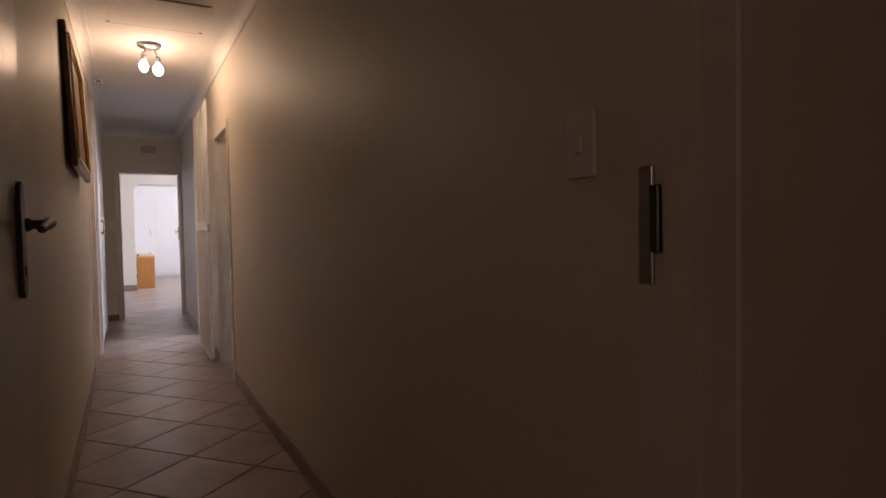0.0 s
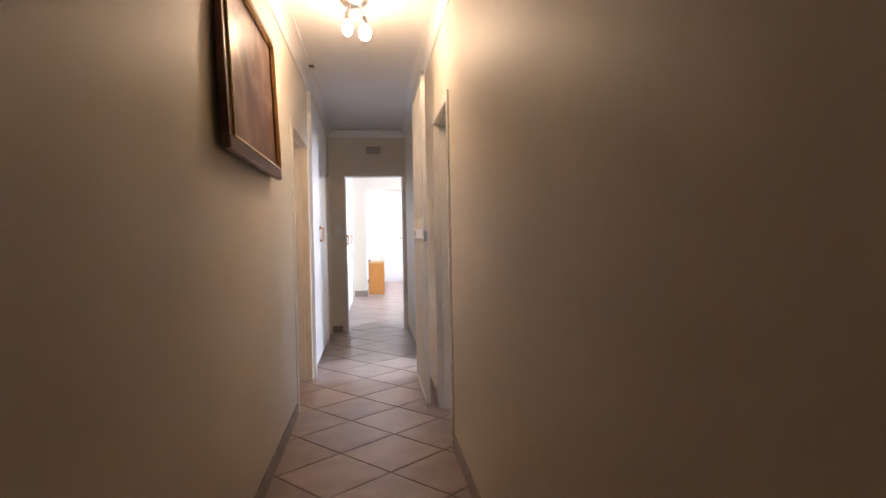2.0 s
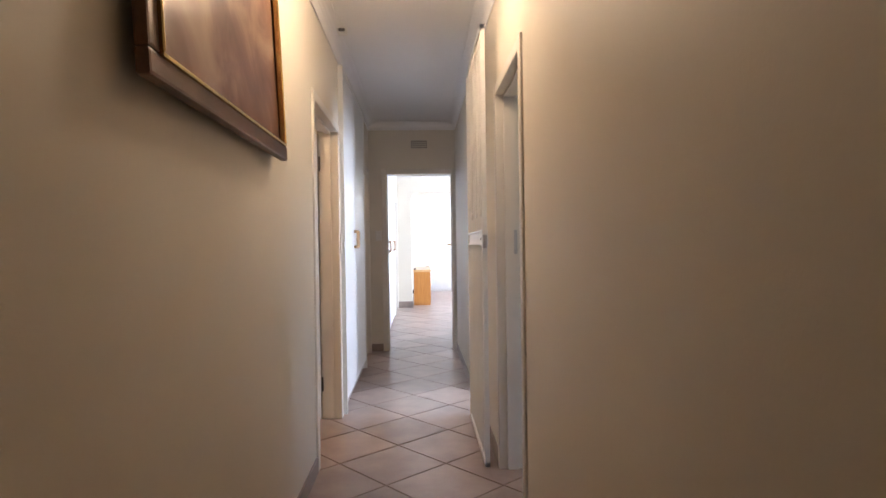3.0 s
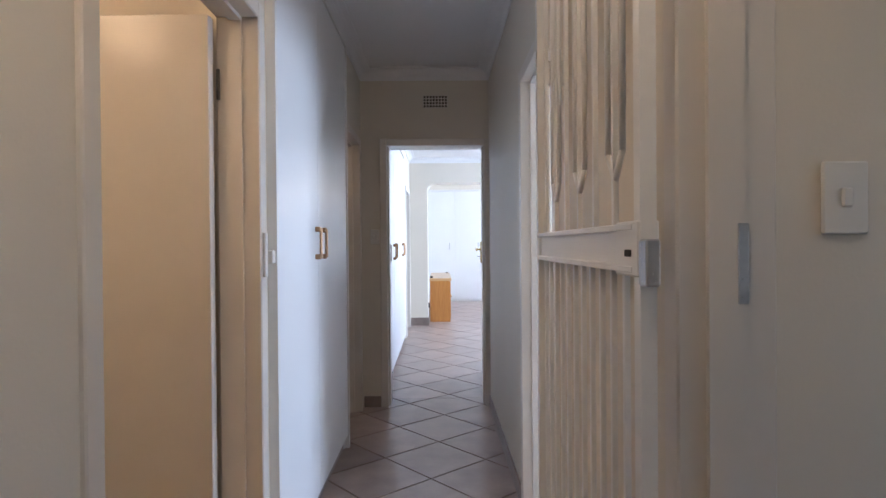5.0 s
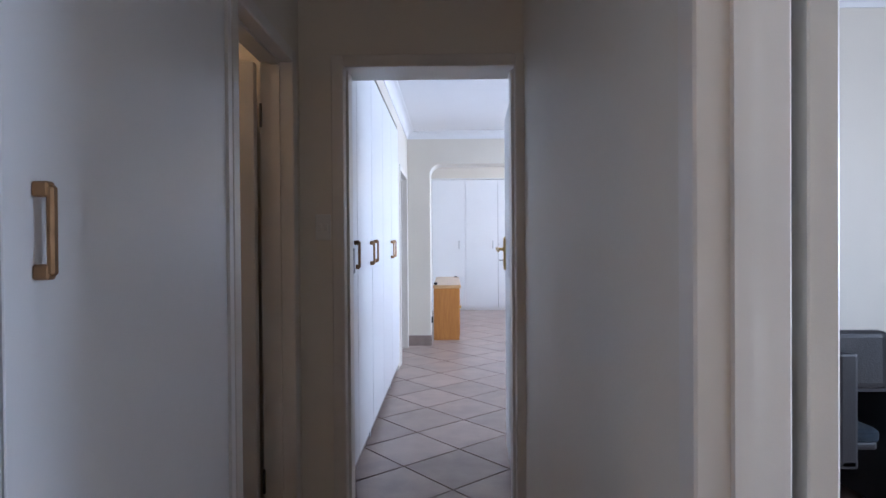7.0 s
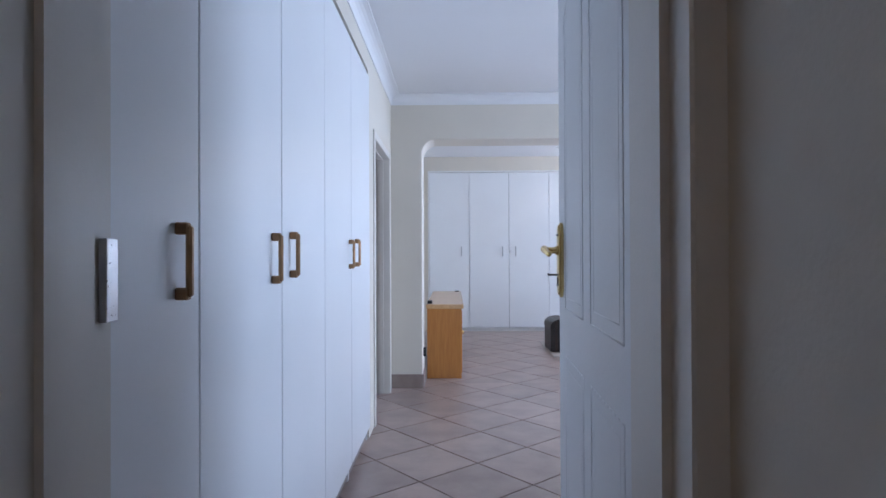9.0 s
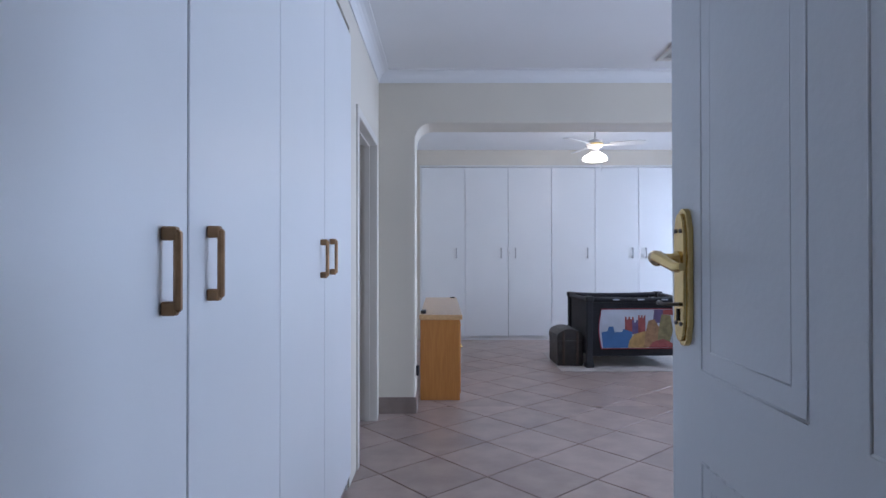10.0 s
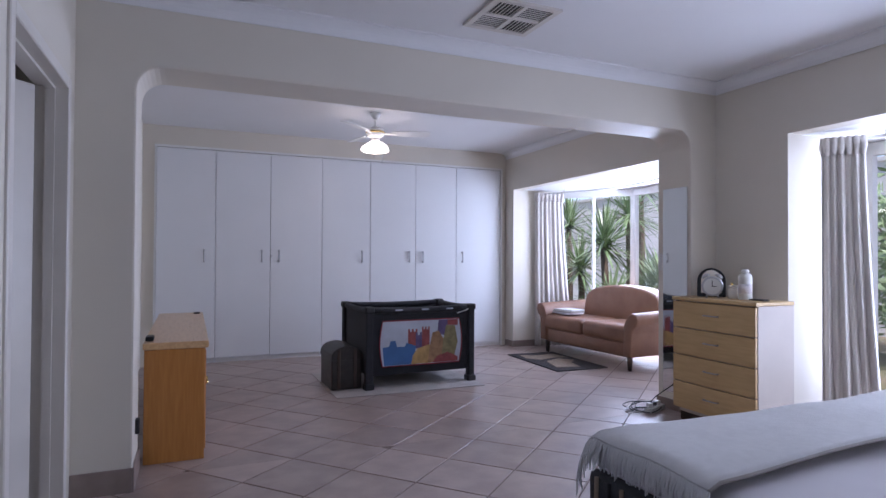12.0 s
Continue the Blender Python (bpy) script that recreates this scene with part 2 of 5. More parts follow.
# ---- setting ----
H = 2.63
wall("wall_corridor_west", (-0.02, -0.05), (0.10, 8.58), "y", [(5.03, 5.96, 0, 2.03), (6.08, 7.66, 0, 2.52), (7.80, 8.45, 0, 2.03)])
wall("wall_corridor_east", (1.10, -0.05), (1.24, 8.58), "y", [(4.21, 4.95, 0, 2.03), (5.98, 6.80, 0, 2.03)])
wall("wall_corridor_end", (-0.02, 8.58), (1.38, 8.78), "x", [(0.295, 1.067, 0, 2.045)])
wall("wall_entry", (-1.2, -0.20), (2.4, -0.05), "x", [(0.13, 1.08, 0, 2.05)])
wall("wall_hall_west", (-1.2, -2.6), (-1.05, -0.20), "y")
wall("wall_hall_east", (2.25, -2.6), (2.4, -0.20), "y")
wall("wall_hall_back", (-1.2, -2.75), (2.4, -2.6), "x")
wall("wall_outer_west", (-1.75, -0.05), (-1.6, 13.4), "y")
wall("wall_spare_room_south", (1.24, 1.75), (4.82, 1.9), "x")
wall("wall_spare_room_north", (1.24, 4.95), (4.82, 5.10), "x")
wall("wall_outer_east", (4.68, 1.9), (4.82, 9.26), "y", [(2.6, 4.2, 0.9, 2.1), (5.5, 7.1, 0.9, 2.1)])
wall("wall_study_north", (1.24, 9.26), (4.82, 9.42), "x")
wall("wall_lobby_east", (1.24, 8.78), (1.38, 9.26), "y")
wall("wall_bedroom_west", (0.13, 8.78), (0.25, 13.2), "y", [(8.84, 11.77, 0, 2.42), (12.06, 13.0, 0, 2.03)])
wall("wall_bedroom_east", (4.68, 9.42), (4.82, 13.2), "y", [(10.2, 12.58, 0, 2.12)])
wall("wall_alcove_west", (0.18, 13.55), (0.30, 17.55), "y", h=2.7)
wall("wall_alcove_north", (0.18, 17.55), (5.30, 17.7), "x", h=2.7)
wall("wall_alcove_east", (4.90, 13.55), (5.04, 17.55), "y", [(14.0, 16.80, 0, 2.17)], h=2.7)
wall("wall_bathroom_south", (-1.6, 4.2), (-0.02, 4.3), "x")
wall("wall_bathroom_north", (-1.6, 5.99), (-0.02, 6.06), "x")
wall("wall_store_south", (-1.6, 7.68), (-0.02, 7.76), "x")
wall("wall_store_north", (-1.6, 8.60), (-0.02, 8.70), "x")
wall("wall_ensuite_south", (-1.6, 11.86), (0.13, 11.98), "x")
wall("wall_ensuite_north", (-1.6, 13.2), (0.13, 13.4), "x")


def arch_wall():
    r, x0, x1, z1 = 0.13, 0.53, 4.41, 2.235
    arc_l = [(x0 + r - r * math.cos(a), z1 - r + r * math.sin(a)) for a in [math.pi / 2 * i / 8 for i in range(9)]]
    arc_r = [(x1 - r + r * math.sin(a), z1 - r + r * math.cos(a)) for a in [math.pi / 2 * i / 8 for i in range(9)]]
    out = [(0.13, 0), (x0, 0), *arc_l, *arc_r, (x1, 0), (5.30, 0), (5.30, 2.7), (0.13, 2.7)]
    bm = prism(out, "y", 13.2, 13.55)
    es = [e for e in bm.edges if all(x0 - 0.001 <= v.co.x <= x1 + 0.001 and v.co.z <= z1 + 0.001 for v in e.verts)
          and abs(e.verts[0].co.y - e.verts[1].co.y) < 1e-5 and (e.verts[0].co - e.verts[1].co).length > 1e-4
          and not (e.verts[0].co.z < 1e-4 and e.verts[1].co.z < 1e-4)]
    bmesh.ops.bevel(bm, geom=es, offset=0.012, segments=2, profile=0.6, affect="EDGES")
    structure("wall_arch", bm, CREAM, "cream plaster wall with a wide round-cornered opening", "wall")


arch_wall()

# floor bed, ceilings
structure("floor", box((-1.75, -2.75, -0.12), (6.45, 17.7, -0.005)), GROUT, "brown grout bed under diagonal clay tiles", "floor")
structure("ceiling", boxes(((-1.75, -2.75, H), (4.82, 13.2, H + 0.16))), WHITE_CEIL, "flat white painted ceiling", "ceiling")
structure("ceiling_alcove", boxes(((0.18, 13.55, 2.70), (5.30, 17.7, 2.82))), WHITE_CEIL, "flat white painted ceiling", "ceiling")


def cornice(name, p0, p1, inward, top=H, s=0.085):
    """Cove moulding from p0 to p1 along a wall, bulging hollow towards inward (a unit x, y)."""
    prof = [(0, 0), (s, 0), (s, -0.010)] + [(s - 0.008 - (s - 0.016) * math.sin(a), -0.010 - (s - 0.018) * (1 - math.cos(a)))
                                            for a in [math.pi / 2 * i / 5 for i in range(6)]] + [(0.008, -s), (0, -s)]
    bm = bmesh.new()
    ends = []
    for p in (p0, p1):
        ends.append([bm.verts.new((p[0] + inward[0] * o, p[1] + inward[1] * o, top + z)) for o, z in prof])
    n = len(prof)
    for i in range(n):
        bm.faces.new((ends[0][i], ends[0][(i + 1) % n], ends[1][(i + 1) % n], ends[1][i]))
    bm.faces.new(ends[0][::-1])
    bm.faces.new(ends[1])
    bmesh.ops.recalc_face_normals(bm, faces=bm.faces)
    structure(name, bm, WHITE_CEIL, "white plaster cove cornice under the ceiling", "cornice")


cornice("cornice_corridor_west", (0.10, -0.05), (0.10, 8.58), (1, 0))
cornice("cornice_corridor_east", (1.10, -0.05), (1.10, 8.58), (-1, 0))
cornice("cornice_corridor_end", (0.10, 8.58), (1.10, 8.58), (0, -1))
cornice("cornice_bedroom_west", (0.25, 8.82), (0.25, 13.2), (1, 0))
cornice("cornice_bedroom_north", (0.25, 13.2), (4.68, 13.2), (0, -1))
cornice("cornice_bedroom_east", (4.68, 9.42), (4.68, 13.2), (-1, 0))
cornice("cornice_alcove_east", (4.90, 13.55), (4.90, 17.0), (-1, 0), 2.70)
cornice("cornice_study_north", (1.38, 9.26), (4.68, 9.26), (0, -1))


def skirting(name, a, b, h=0.085):
    structure(name, box((a[0], a[1], -0.004), (b[0], b[1], h), 0.003, 1), SKIRT, "brown clay tile skirting along the wall foot", "skirting")


for i, (a, b) in enumerate([((0.10, 0.9), (0.111, 4.97)), ((0.10, 7.68), (0.111, 7.74)), ((0.111, 8.569), (0.244, 8.58)),
                            ((1.089, -0.05), (1.10, 4.15)), ((1.089, 5.0), (1.10, 5.92)), ((1.089, 6.81), (1.10, 8.57)),
                            ((4.412, 13.189), (4.66, 13.2)), ((4.669, 12.59), (4.68, 13.18)), ((1.40, 9.249), (4.66, 9.26)),
                            ((4.889, 13.56), (4.90, 13.99)), ((4.889, 16.80), (4.90, 17.0)), ((4.889, 16.789), (5.7, 16.80))]):
    skirting("baseboard_%d" % (i + 1), a, b)
skirting("baseboard_pier", (0.25, 13.189), (0.53, 13.2), 0.125)
skirting("baseboard_pier_side", (0.53, 13.19), (0.541, 13.55), 0.125)
skirting("baseboard_jamb", (4.399, 13.19), (4.41, 13.56), 0.085)


# ---- doors ----
def frame_in_y_wall(door, x0, x1, ya, yb, h=2.03, w=0.05, mat=FRAME):
    """Pressed steel frame round an opening in a wall that runs along y; x0, x1: the wall's faces."""
    p = 0.012
    bm = bmesh.new()
    for s in ((ya - w, ya + 0.006), (yb - 0.006, yb + w)):
        box_into(bm, (x0 - p, s[0], 0), (x1 + p, s[1], h + w), 0.004, 1)
    box_into(bm, (x0 - p + 0.001, ya + 0.006, h - 0.006), (x1 + p - 0.001, yb - 0.006, h + w - 0.001), 0.004, 1)
    for s in ((ya + 0.004, ya + 0.018), (yb - 0.018, yb - 0.004)):
        box_into(bm, (x0 + 0.035, s[0], 0), (x1 - 0.045, s[1], h))
    box_into(bm, (x0 + 0.035, ya + 0.018, h - 0.018), (x1 - 0.045, yb - 0.018, h - 0.004))
    return part("door_frame", bm, mat, door)


def frame_in_x_wall(door, y0, y1, xa, xb, h=2.03, w=0.05, mat=FRAME):
    p = 0.012
    bm = bmesh.new()
    for s in ((xa - w, xa + 0.006), (xb - 0.006, xb + w)):
        box_into(bm, (s[0], y0 - p, 0), (s[1], y1 + p, h + w), 0.004, 1)
    box_into(bm, (xa + 0.006, y0 - p + 0.001, h - 0.006), (xb - 0.006, y1 + p - 0.001, h + w - 0.001), 0.004, 1)
    for s in ((xa + 0.004, xa + 0.018), (xb - 0.018, xb - 0.004)):
        box_into(bm, (s[0], y0 + 0.05, 0), (s[1], y1 - 0.05, h))
    return part("door_frame", bm, mat, door)


def lever(parent, m, mat, flip=1, plate_h=0.21, fancy=False):
    """Lever handle on a long plate; local x along the door towards the hinge, y out of the door, z up."""
    w = 0.021 if not fancy else 0.024
    n = 7
    top = [(w * math.cos(a) * 0.8, plate_h / 2 - 0.02 + 0.02 * math.sin(a)) for a in [math.pi * i / n for i in range(n + 1)]]
    out = [(w, plate_h / 2 - 0.032), *top, (-w, plate_h / 2 - 0.032), (-w, -plate_h / 2 + 0.032), *[(-x, -z) for x, z in top], (w, -plate_h / 2 + 0.032)]
    plate = part("plate", moved(prism(out, "y", 0, 0.009, 0.002), m), mat, parent)
    if fancy:
        small = [(x * 0.8, z * 0.93) for x, z in out]
        part("raised_plate", moved(prism(small, "y", 0.008, 0.014, 0.001), m), mat, plate)
        for sx in (-0.010, 0.010):
            for sz in (-1, 1):
                part("screw", moved(lathe([(0.0035, 0), (0.003, 0.002)], 10), m @ Matrix.Translation((sx, 0.014, sz * plate_h * 0.335)) @ Matrix.Rotation(radians(-90), 4, "X")), DARK_STEEL, plate)
    z = plate_h * 0.13
    bm = lathe([(0.013, 0), (0.013, 0.006), (0.009, 0.010), (0.009, 0.04)], 14)
    moved(bm, Matrix.Translation((0, 0.012, z)) @ Matrix.Rotation(radians(-90), 4, "X"))
    pts = [(0, 0.045, z), (0.012 * flip, 0.052, z + 0.003), (0.035 * flip, 0.055, z + 0.004), (0.065 * flip, 0.052, z - 0.004), (0.095 * flip, 0.05, z - 0.010), (0.112 * flip, 0.049, z - 0.009)]
    tube_into(bm, pts, 0.008, 10, True, [0.011, 0.011, 0.0095, 0.008, 0.0075, 0.005])
    part("lever", moved(bm, m), mat, parent)
    # dark sliver through the plate, coloured as the shade in a keyhole
    key = box((-0.0025, 0.0, -0.024), (0.0025, 0.0165 if fancy else 0.0105, -0.006))
    moved(key, Matrix.Translation((0, 0, -plate_h * 0.2)))
    part("keyhole", moved(key, m), RECESS_SHADE, parent)


def strike_plate(door, a, b, label="steel strike plate"):
    p = part("strike_plate", box(a, b, 0.0015, 1), STEEL, door, label)
    return p


# door between hall and corridor, open along the corridor wall
d = thing("door_1", (0.13, -0.12, 0), "open plain door folded back against the corridor wall", "door", kind="structure")
frame_in_x_wall(d, -0.20, -0.05, 0.13, 1.08, 2.05)
leaf = part("door_leaf", moved(box((0, -0.02, 0.01), (0.75, 0.02, 2.03), 0.003, 1), Matrix.Translation((0.155, -0.04, 0)) @ Matrix.Rotation(radians(88.4), 4, "Z")), FRAME, d)
lever(leaf, Matrix.Translation((0.195, 0.64, 1.185)) @ Matrix.Rotation(radians(-91.6), 4, "Z"), DARK_STEEL, 1, 0.22)
sp = strike_plate(d, (1.067, -0.075, 1.10), (1.0745, -0.048, 1.28), "dull steel strike plate")
part("latch_lip", box((1.058, -0.094, 1.15), (1.068, -0.076, 1.25), 0.002, 1), DARK_STEEL, sp)

# bathroom door on the west side
d = thing("door_2", (0.04, 5.5, 0), "cream door open into the bathroom", "door", kind="structure")
frame_in_y_wall(d, -0.02, 0.10, 5.03, 5.96)
leaf = part("door_leaf", box((-0.86, 5.90, 0.01), (-0.035, 5.94, 2.015), 0.003, 1), FRAME, d)
for z in (0.25, 1.8):
    part("hinge", tube([(-0.022, 5.943, z - 0.05), (-0.022, 5.943, z + 0.05)], 0.006), DARK_STEEL, leaf, "dark steel hinge")
keep = part("lock_keep", box((0.112, 5.965, 1.16), (0.124, 5.99, 1.31), 0.003, 1), PLASTIC, d, "white lock keep screwed to the frame")
part("lock_box", box((0.113, 5.988, 1.205), (0.140, 6.02, 1.25), 0.003, 1), PLASTIC, keep)

# store door on the west side
d = thing("door_3", (0.04, 8.1, 0), "cream door open into a side room", "door", kind="structure")
frame_in_y_wall(d, -0.02, 0.10, 7.80, 8.45)
leaf = part("door_leaf", box((-0.65, 8.395, 0.01), (-0.04, 8.435, 2.015), 0.003, 1), FRAME, d)
for z in (0.25, 1.8):
    part("hinge", tube([(-0.026, 8.438, z - 0.05), (-0.026, 8.438, z + 0.05)], 0.006), DARK_STEEL, leaf)

# spare room doorway with a strike plate, and the study doorway
d = thing("door_4", (1.17, 4.6, 0), "open doorway with a cream steel frame", "door", kind="structure")
frame_in_y_wall(d, 1.10, 1.24, 4.21, 4.95)
sp = strike_plate(d, (1.181, 4.930, 1.165), (1.199, 4.9435, 1.295))
# dark slip on the jamb, its colour gives the shade of the recess
part("latch_recess", box((1.152, 4.936, 1.185), (1.170, 4.9435, 1.275), 0.001, 1), RECESS_SHADE, sp, "dark latch recess")
d = thing("door_5", (1.17, 6.4, 0), "cream door folded open into the study", "door", kind="structure")
frame_in_y_wall(d, 1.10, 1.205, 5.98, 6.75)
leaf = part("door_leaf", moved(box((0, -0.02, 0.01), (0.75, 0.02, 2.015), 0.003, 1), Matrix.Translation((1.283, 6.785, 0)) @ Matrix.Rotation(radians(77), 4, "Z")), FRAME, d)
lever(leaf, Matrix.Translation((1.283, 6.785, 1.06)) @ Matrix.Rotation(radians(77), 4, "Z") @ Matrix.Translation((0.69, -0.02, 0)) @ Matrix.Rotation(radians(180), 4, "Z"), STEEL, 1)
for z in (0.25, 1.78):
    part("hinge", box((1.238, 6.738, z - 0.05), (1.275, 6.743, z + 0.05)), STEEL, leaf, "steel butt hinge")

# bedroom door with moulded panels, open
d = thing("door_6", (0.69, 8.7, 0), "white moulded four-panel door standing open into the bedroom", "door", kind="structure")
frame_in_x_wall(d, 8.58, 8.78, 0.295, 1.067, 2.045)
strike_plate(d, (0.3025, 8.755, 1.115), (0.3145, 8.785, 1.235))
LEAF_M = Matrix.Translation((1.098, 8.80, 0)) @ Matrix.Rotation(radians(87.6), 4, "Z")
leaf = part("door_leaf", moved(box((0, -0.02, 0.01), (0.84, 0.02, 2.02), 0.003, 1), LEAF_M), DOOR_WHITE, d)


def panel_moulding(x0, x1, z0, z1, arch=0.0):
    bm = bmesh.new()
    for s, dep in ((0.0, 0.0028), (0.03, 0.0018)):
        a, b, c, e = x0 + s, x1 - s, z0 + s, z1 - s
        top = [(a + (b - a) * i / 10, e - arch * (1 - math.sin(math.pi * i / 10))) for i in range(11)]
        ring = [(a, c), *top, (b, c)]
        for p, q in zip(ring, ring[1:] + ring[:1]):
            tube_into(bm, [(p[0], 0.0188, p[1]), (q[0], 0.0188, q[1])], dep, 6)
    return moved(bm, LEAF_M)


for x0, x1 in ((0.09, 0.37), (0.46, 0.72)):
    part("panel_moulding", panel_moulding(x0, x1, 1.06, 1.90, 0.05), DOOR_WHITE, leaf)
    part("panel_moulding", panel_moulding(x0, x1, 0.22, 0.93), DOOR_WHITE, leaf)
lever(leaf, LEAF_M @ Matrix.Translation((0.772, 0.020, 1.191)), BRASS, -1, 0.208, True)
key_m = LEAF_M @ Matrix.Translation((0.772, 0.032, 1.150))
part("key", moved(tube([(0, 0, 0), (0, 0.02, 0), (0.004, 0.024, 0), (0.018, 0.026, 0.002), (0.026, 0.024, 0.0)], 0.003, 8), key_m), DARK_STEEL, leaf, "small dark key in the lock")

# ensuite door
d = thing("door_7", (0.19, 12.5, 0), "cream framed ensuite doorway with its door ajar", "door", kind="structure")
frame_in_y_wall(d, 0.13, 0.25, 12.06, 13.0)
leaf = part("door_leaf", moved(box((-0.88, -0.02, 0.01), (0, 0.02, 2.015), 0.003, 1), Matrix.Translation((0.12, 12.96, 0)) @ Matrix.Rotation(radians(48), 4, "Z")), FRAME, d)
lever(leaf, Matrix.Translation((0.12, 12.96, 1.1)) @ Matrix.Rotation(radians(48), 4, "Z") @ Matrix.Translation((-0.80, -0.02, 0)) @ Matrix.Rotation(radians(180), 4, "Z"), STEEL, -1)


# ---- built-in cupboards ----
def u_handle(parent, m, mat, h=0.152, name="handle"):
    """U-shaped pull: two end blocks and a bar; local y out of the door."""
    bm = bmesh.new()
    for s in (-1, 1):
        box_into(bm, (-0.010, 0, s * (h / 2 - 0.012) - 0.012), (0.010, 0.026, s * (h / 2 - 0.012) + 0.012), 0.003, 1)
    box_into(bm, (-0.008, 0.020, -h / 2 + 0.006), (0.008, 0.033, h / 2 - 0.006), 0.004, 1)
    return part(name, moved(bm, m), mat, parent)


def cupboard_y(name, x, ys, z1, depth, handles, label, hz, group, z0=0.09, handle_mat=BRONZE, plinth=True):
    """Fitted cupboard along y, doors facing +x at x."""
    c = thing(name, (x - depth / 2, (ys[0] + ys[-1]) / 2, 0), label, "cupboard", group)
    t = 0.018
    body = boxes(((x - depth, ys[0], 0), (x - depth + 0.01, ys[-1], z1)), ((x - depth, ys[0], 0), (x - t - 0.002, ys[0] + t, z1)),
                 ((x - depth, ys[-1] - t, 0), (x - t - 0.002, ys[-1], z1)), ((x - depth, ys[0] + t, z1 - t), (x - t - 0.002, ys[-1] - t, z1)),
                 ((x - depth + 0.01, ys[0] + t, z0 - t), (x - t - 0.002, ys[-1] - t, z0)))
    part("body", body, LAMINATE, c)
    part("plinth", box((x - 0.06, ys[0] + 0.002, 0), (x - 0.03, ys[-1] - 0.002, z0 - 0.02)), SKIRT, c)
    # dark sheet close behind the doors paints the shade in their gaps
    part("shade_sheet", box((x - t - 0.008, ys[0] + 0.02, z0), (x - t - 0.004, ys[-1] - 0.02, z1 - 0.02)), RECESS_SHADE, c)
    for i, (a, b) in enumerate(zip(ys, ys[1:])):
        dr = part("door", box((x - t, a + 0.003, z0 - 0.005), (x, b - 0.003, z1 - 0.004), 0.002, 1), LAMINATE, c)
        if handles[i] is not None:
            u_handle(dr, Matrix.Translation((x, handles[i], hz)) @ Matrix.Rotation(radians(-90), 4, "Z"), handle_mat)
    return c


cupboard_y("linen_cupboard", 0.128, [6.09, 6.80, 7.65], 2.50, 0.55, [6.735, 6.87], "white laminate linen cupboard with brown pull handles, doors shut", 1.277, "built-in cupboards")
part("cupboard_trim", boxes(((0.10, 6.06, 0), (0.135, 6.088, 2.53)), ((0.10, 7.652, 0), (0.135, 7.68, 2.53)), ((0.10, 6.088, 2.503), (0.135, 7.652, 2.53))), WHITE_TRIM).name = "trim_linen_cupboard"
tagged(bpy.data.objects["trim_linen_cupboard"], "white timber trim round the linen cupboard", "trim", "", "structure")
cupboard_y("wardrobe", 0.262, [8.83, 9.18, 9.785], 2.37, 0.60, [9.075, 9.685], "white laminate wardrobe with brown pull handles, doors shut", 1.198, "bedroom wardrobes")
cupboard_y("wardrobe", 0.262, [9.787, 10.41, 11.06], 2.37, 0.60, [9.88, 10.985], "white laminate wardrobe with brown pull handles, doors shut", 1.208, "bedroom wardrobes")
cupboard_y("wardrobe", 0.262, [11.062, 11.75], 2.37, 0.60, [11.175], "single-door white laminate wardrobe with a brown pull handle", 1.215, "bedroom wardrobes")


def wall_wardrobe(xs, handles):
    y, z0, z1, t, dep = 17.0, 0.06, 2.455, 0.018, 0.54
    w = thing("wardrobe", ((xs[0] + xs[-1]) / 2, y + dep / 2, 0), "white laminate wardrobe with slim grey handles, doors shut", "cupboard", "alcove wardrobes")
    part("body", boxes(((xs[0], y + t + 0.002, 0), (xs[0] + t, y + dep, z1)), ((xs[-1] - t, y + t + 0.002, 0), (xs[-1], y + dep, z1)),
                       ((xs[0] + t, y + t + 0.002, z1 - t), (xs[-1] - t, y + dep, z1)), ((xs[0] + t, y + t + 0.002, z0 - t), (xs[-1] - t, y + dep, z0))), LAMINATE, w)
    part("plinth", box((xs[0], y + 0.03, 0), (xs[-1], y + 0.05, z0 - 0.02)), WHITE_TRIM, w)
    # near-black sheet, so the joints between the doors read as shaded
    part("shade_sheet", box((xs[0] + 0.02, y + t + 0.006, z0), (xs[-1] - 0.02, y + t + 0.010, z1 - 0.02)), RECESS_SHADE, w)
    for (a, b), hx in zip(zip(xs, xs[1:]), handles):
        dr = part("door", box((a + 0.003, y, z0 - 0.004), (b - 0.003, y + t, z1 - 0.004), 0.002, 1), LAMINATE, w)
        u_handle(dr, Matrix.Translation((hx, y, 1.235)) @ Matrix.Rotation(radians(180), 4, "Z"), GREY_HANDLE, 0.15)
    return w


wall_wardrobe([0.44, 1.06], [0.94])
w2 = wall_wardrobe([1.06, 1.675, 2.29], [1.575, 1.775])
part("lock", moved(lathe([(0.012, 0), (0.010, 0.006)], 12), Matrix.Translation((1.69, 17.0, 1.235)) @ Matrix.Rotation(radians(90), 4, "X")), STEEL, w2, "small steel cupboard lock")
wall_wardrobe([2.29, 2.91, 3.53], [2.80, 3.44])
wall_wardrobe([3.53, 4.12, 4.80], [3.63, 4.21])
structure("wall_alcove_bulkhead", boxes(((0.30, 17.01, 2.475), (4.898, 17.55, 2.70)), ((4.83, 17.02, 0), (4.898, 17.55, 2.475)), ((0.30, 17.01, 0), (0.42, 17.55, 2.475))), CREAM, "cream plaster bulkhead above the wardrobes", "wall")
structure("trim_alcove_wardrobes", boxes(((0.42, 16.985, 2.457), (4.83, 17.02, 2.482)), ((0.42, 16.985, 0), (0.438, 17.02, 2.457)), ((4.802, 16.985, 0), (4.83, 17.02, 2.457))), WHITE_TRIM, "white timber trim round the wardrobes", "trim")

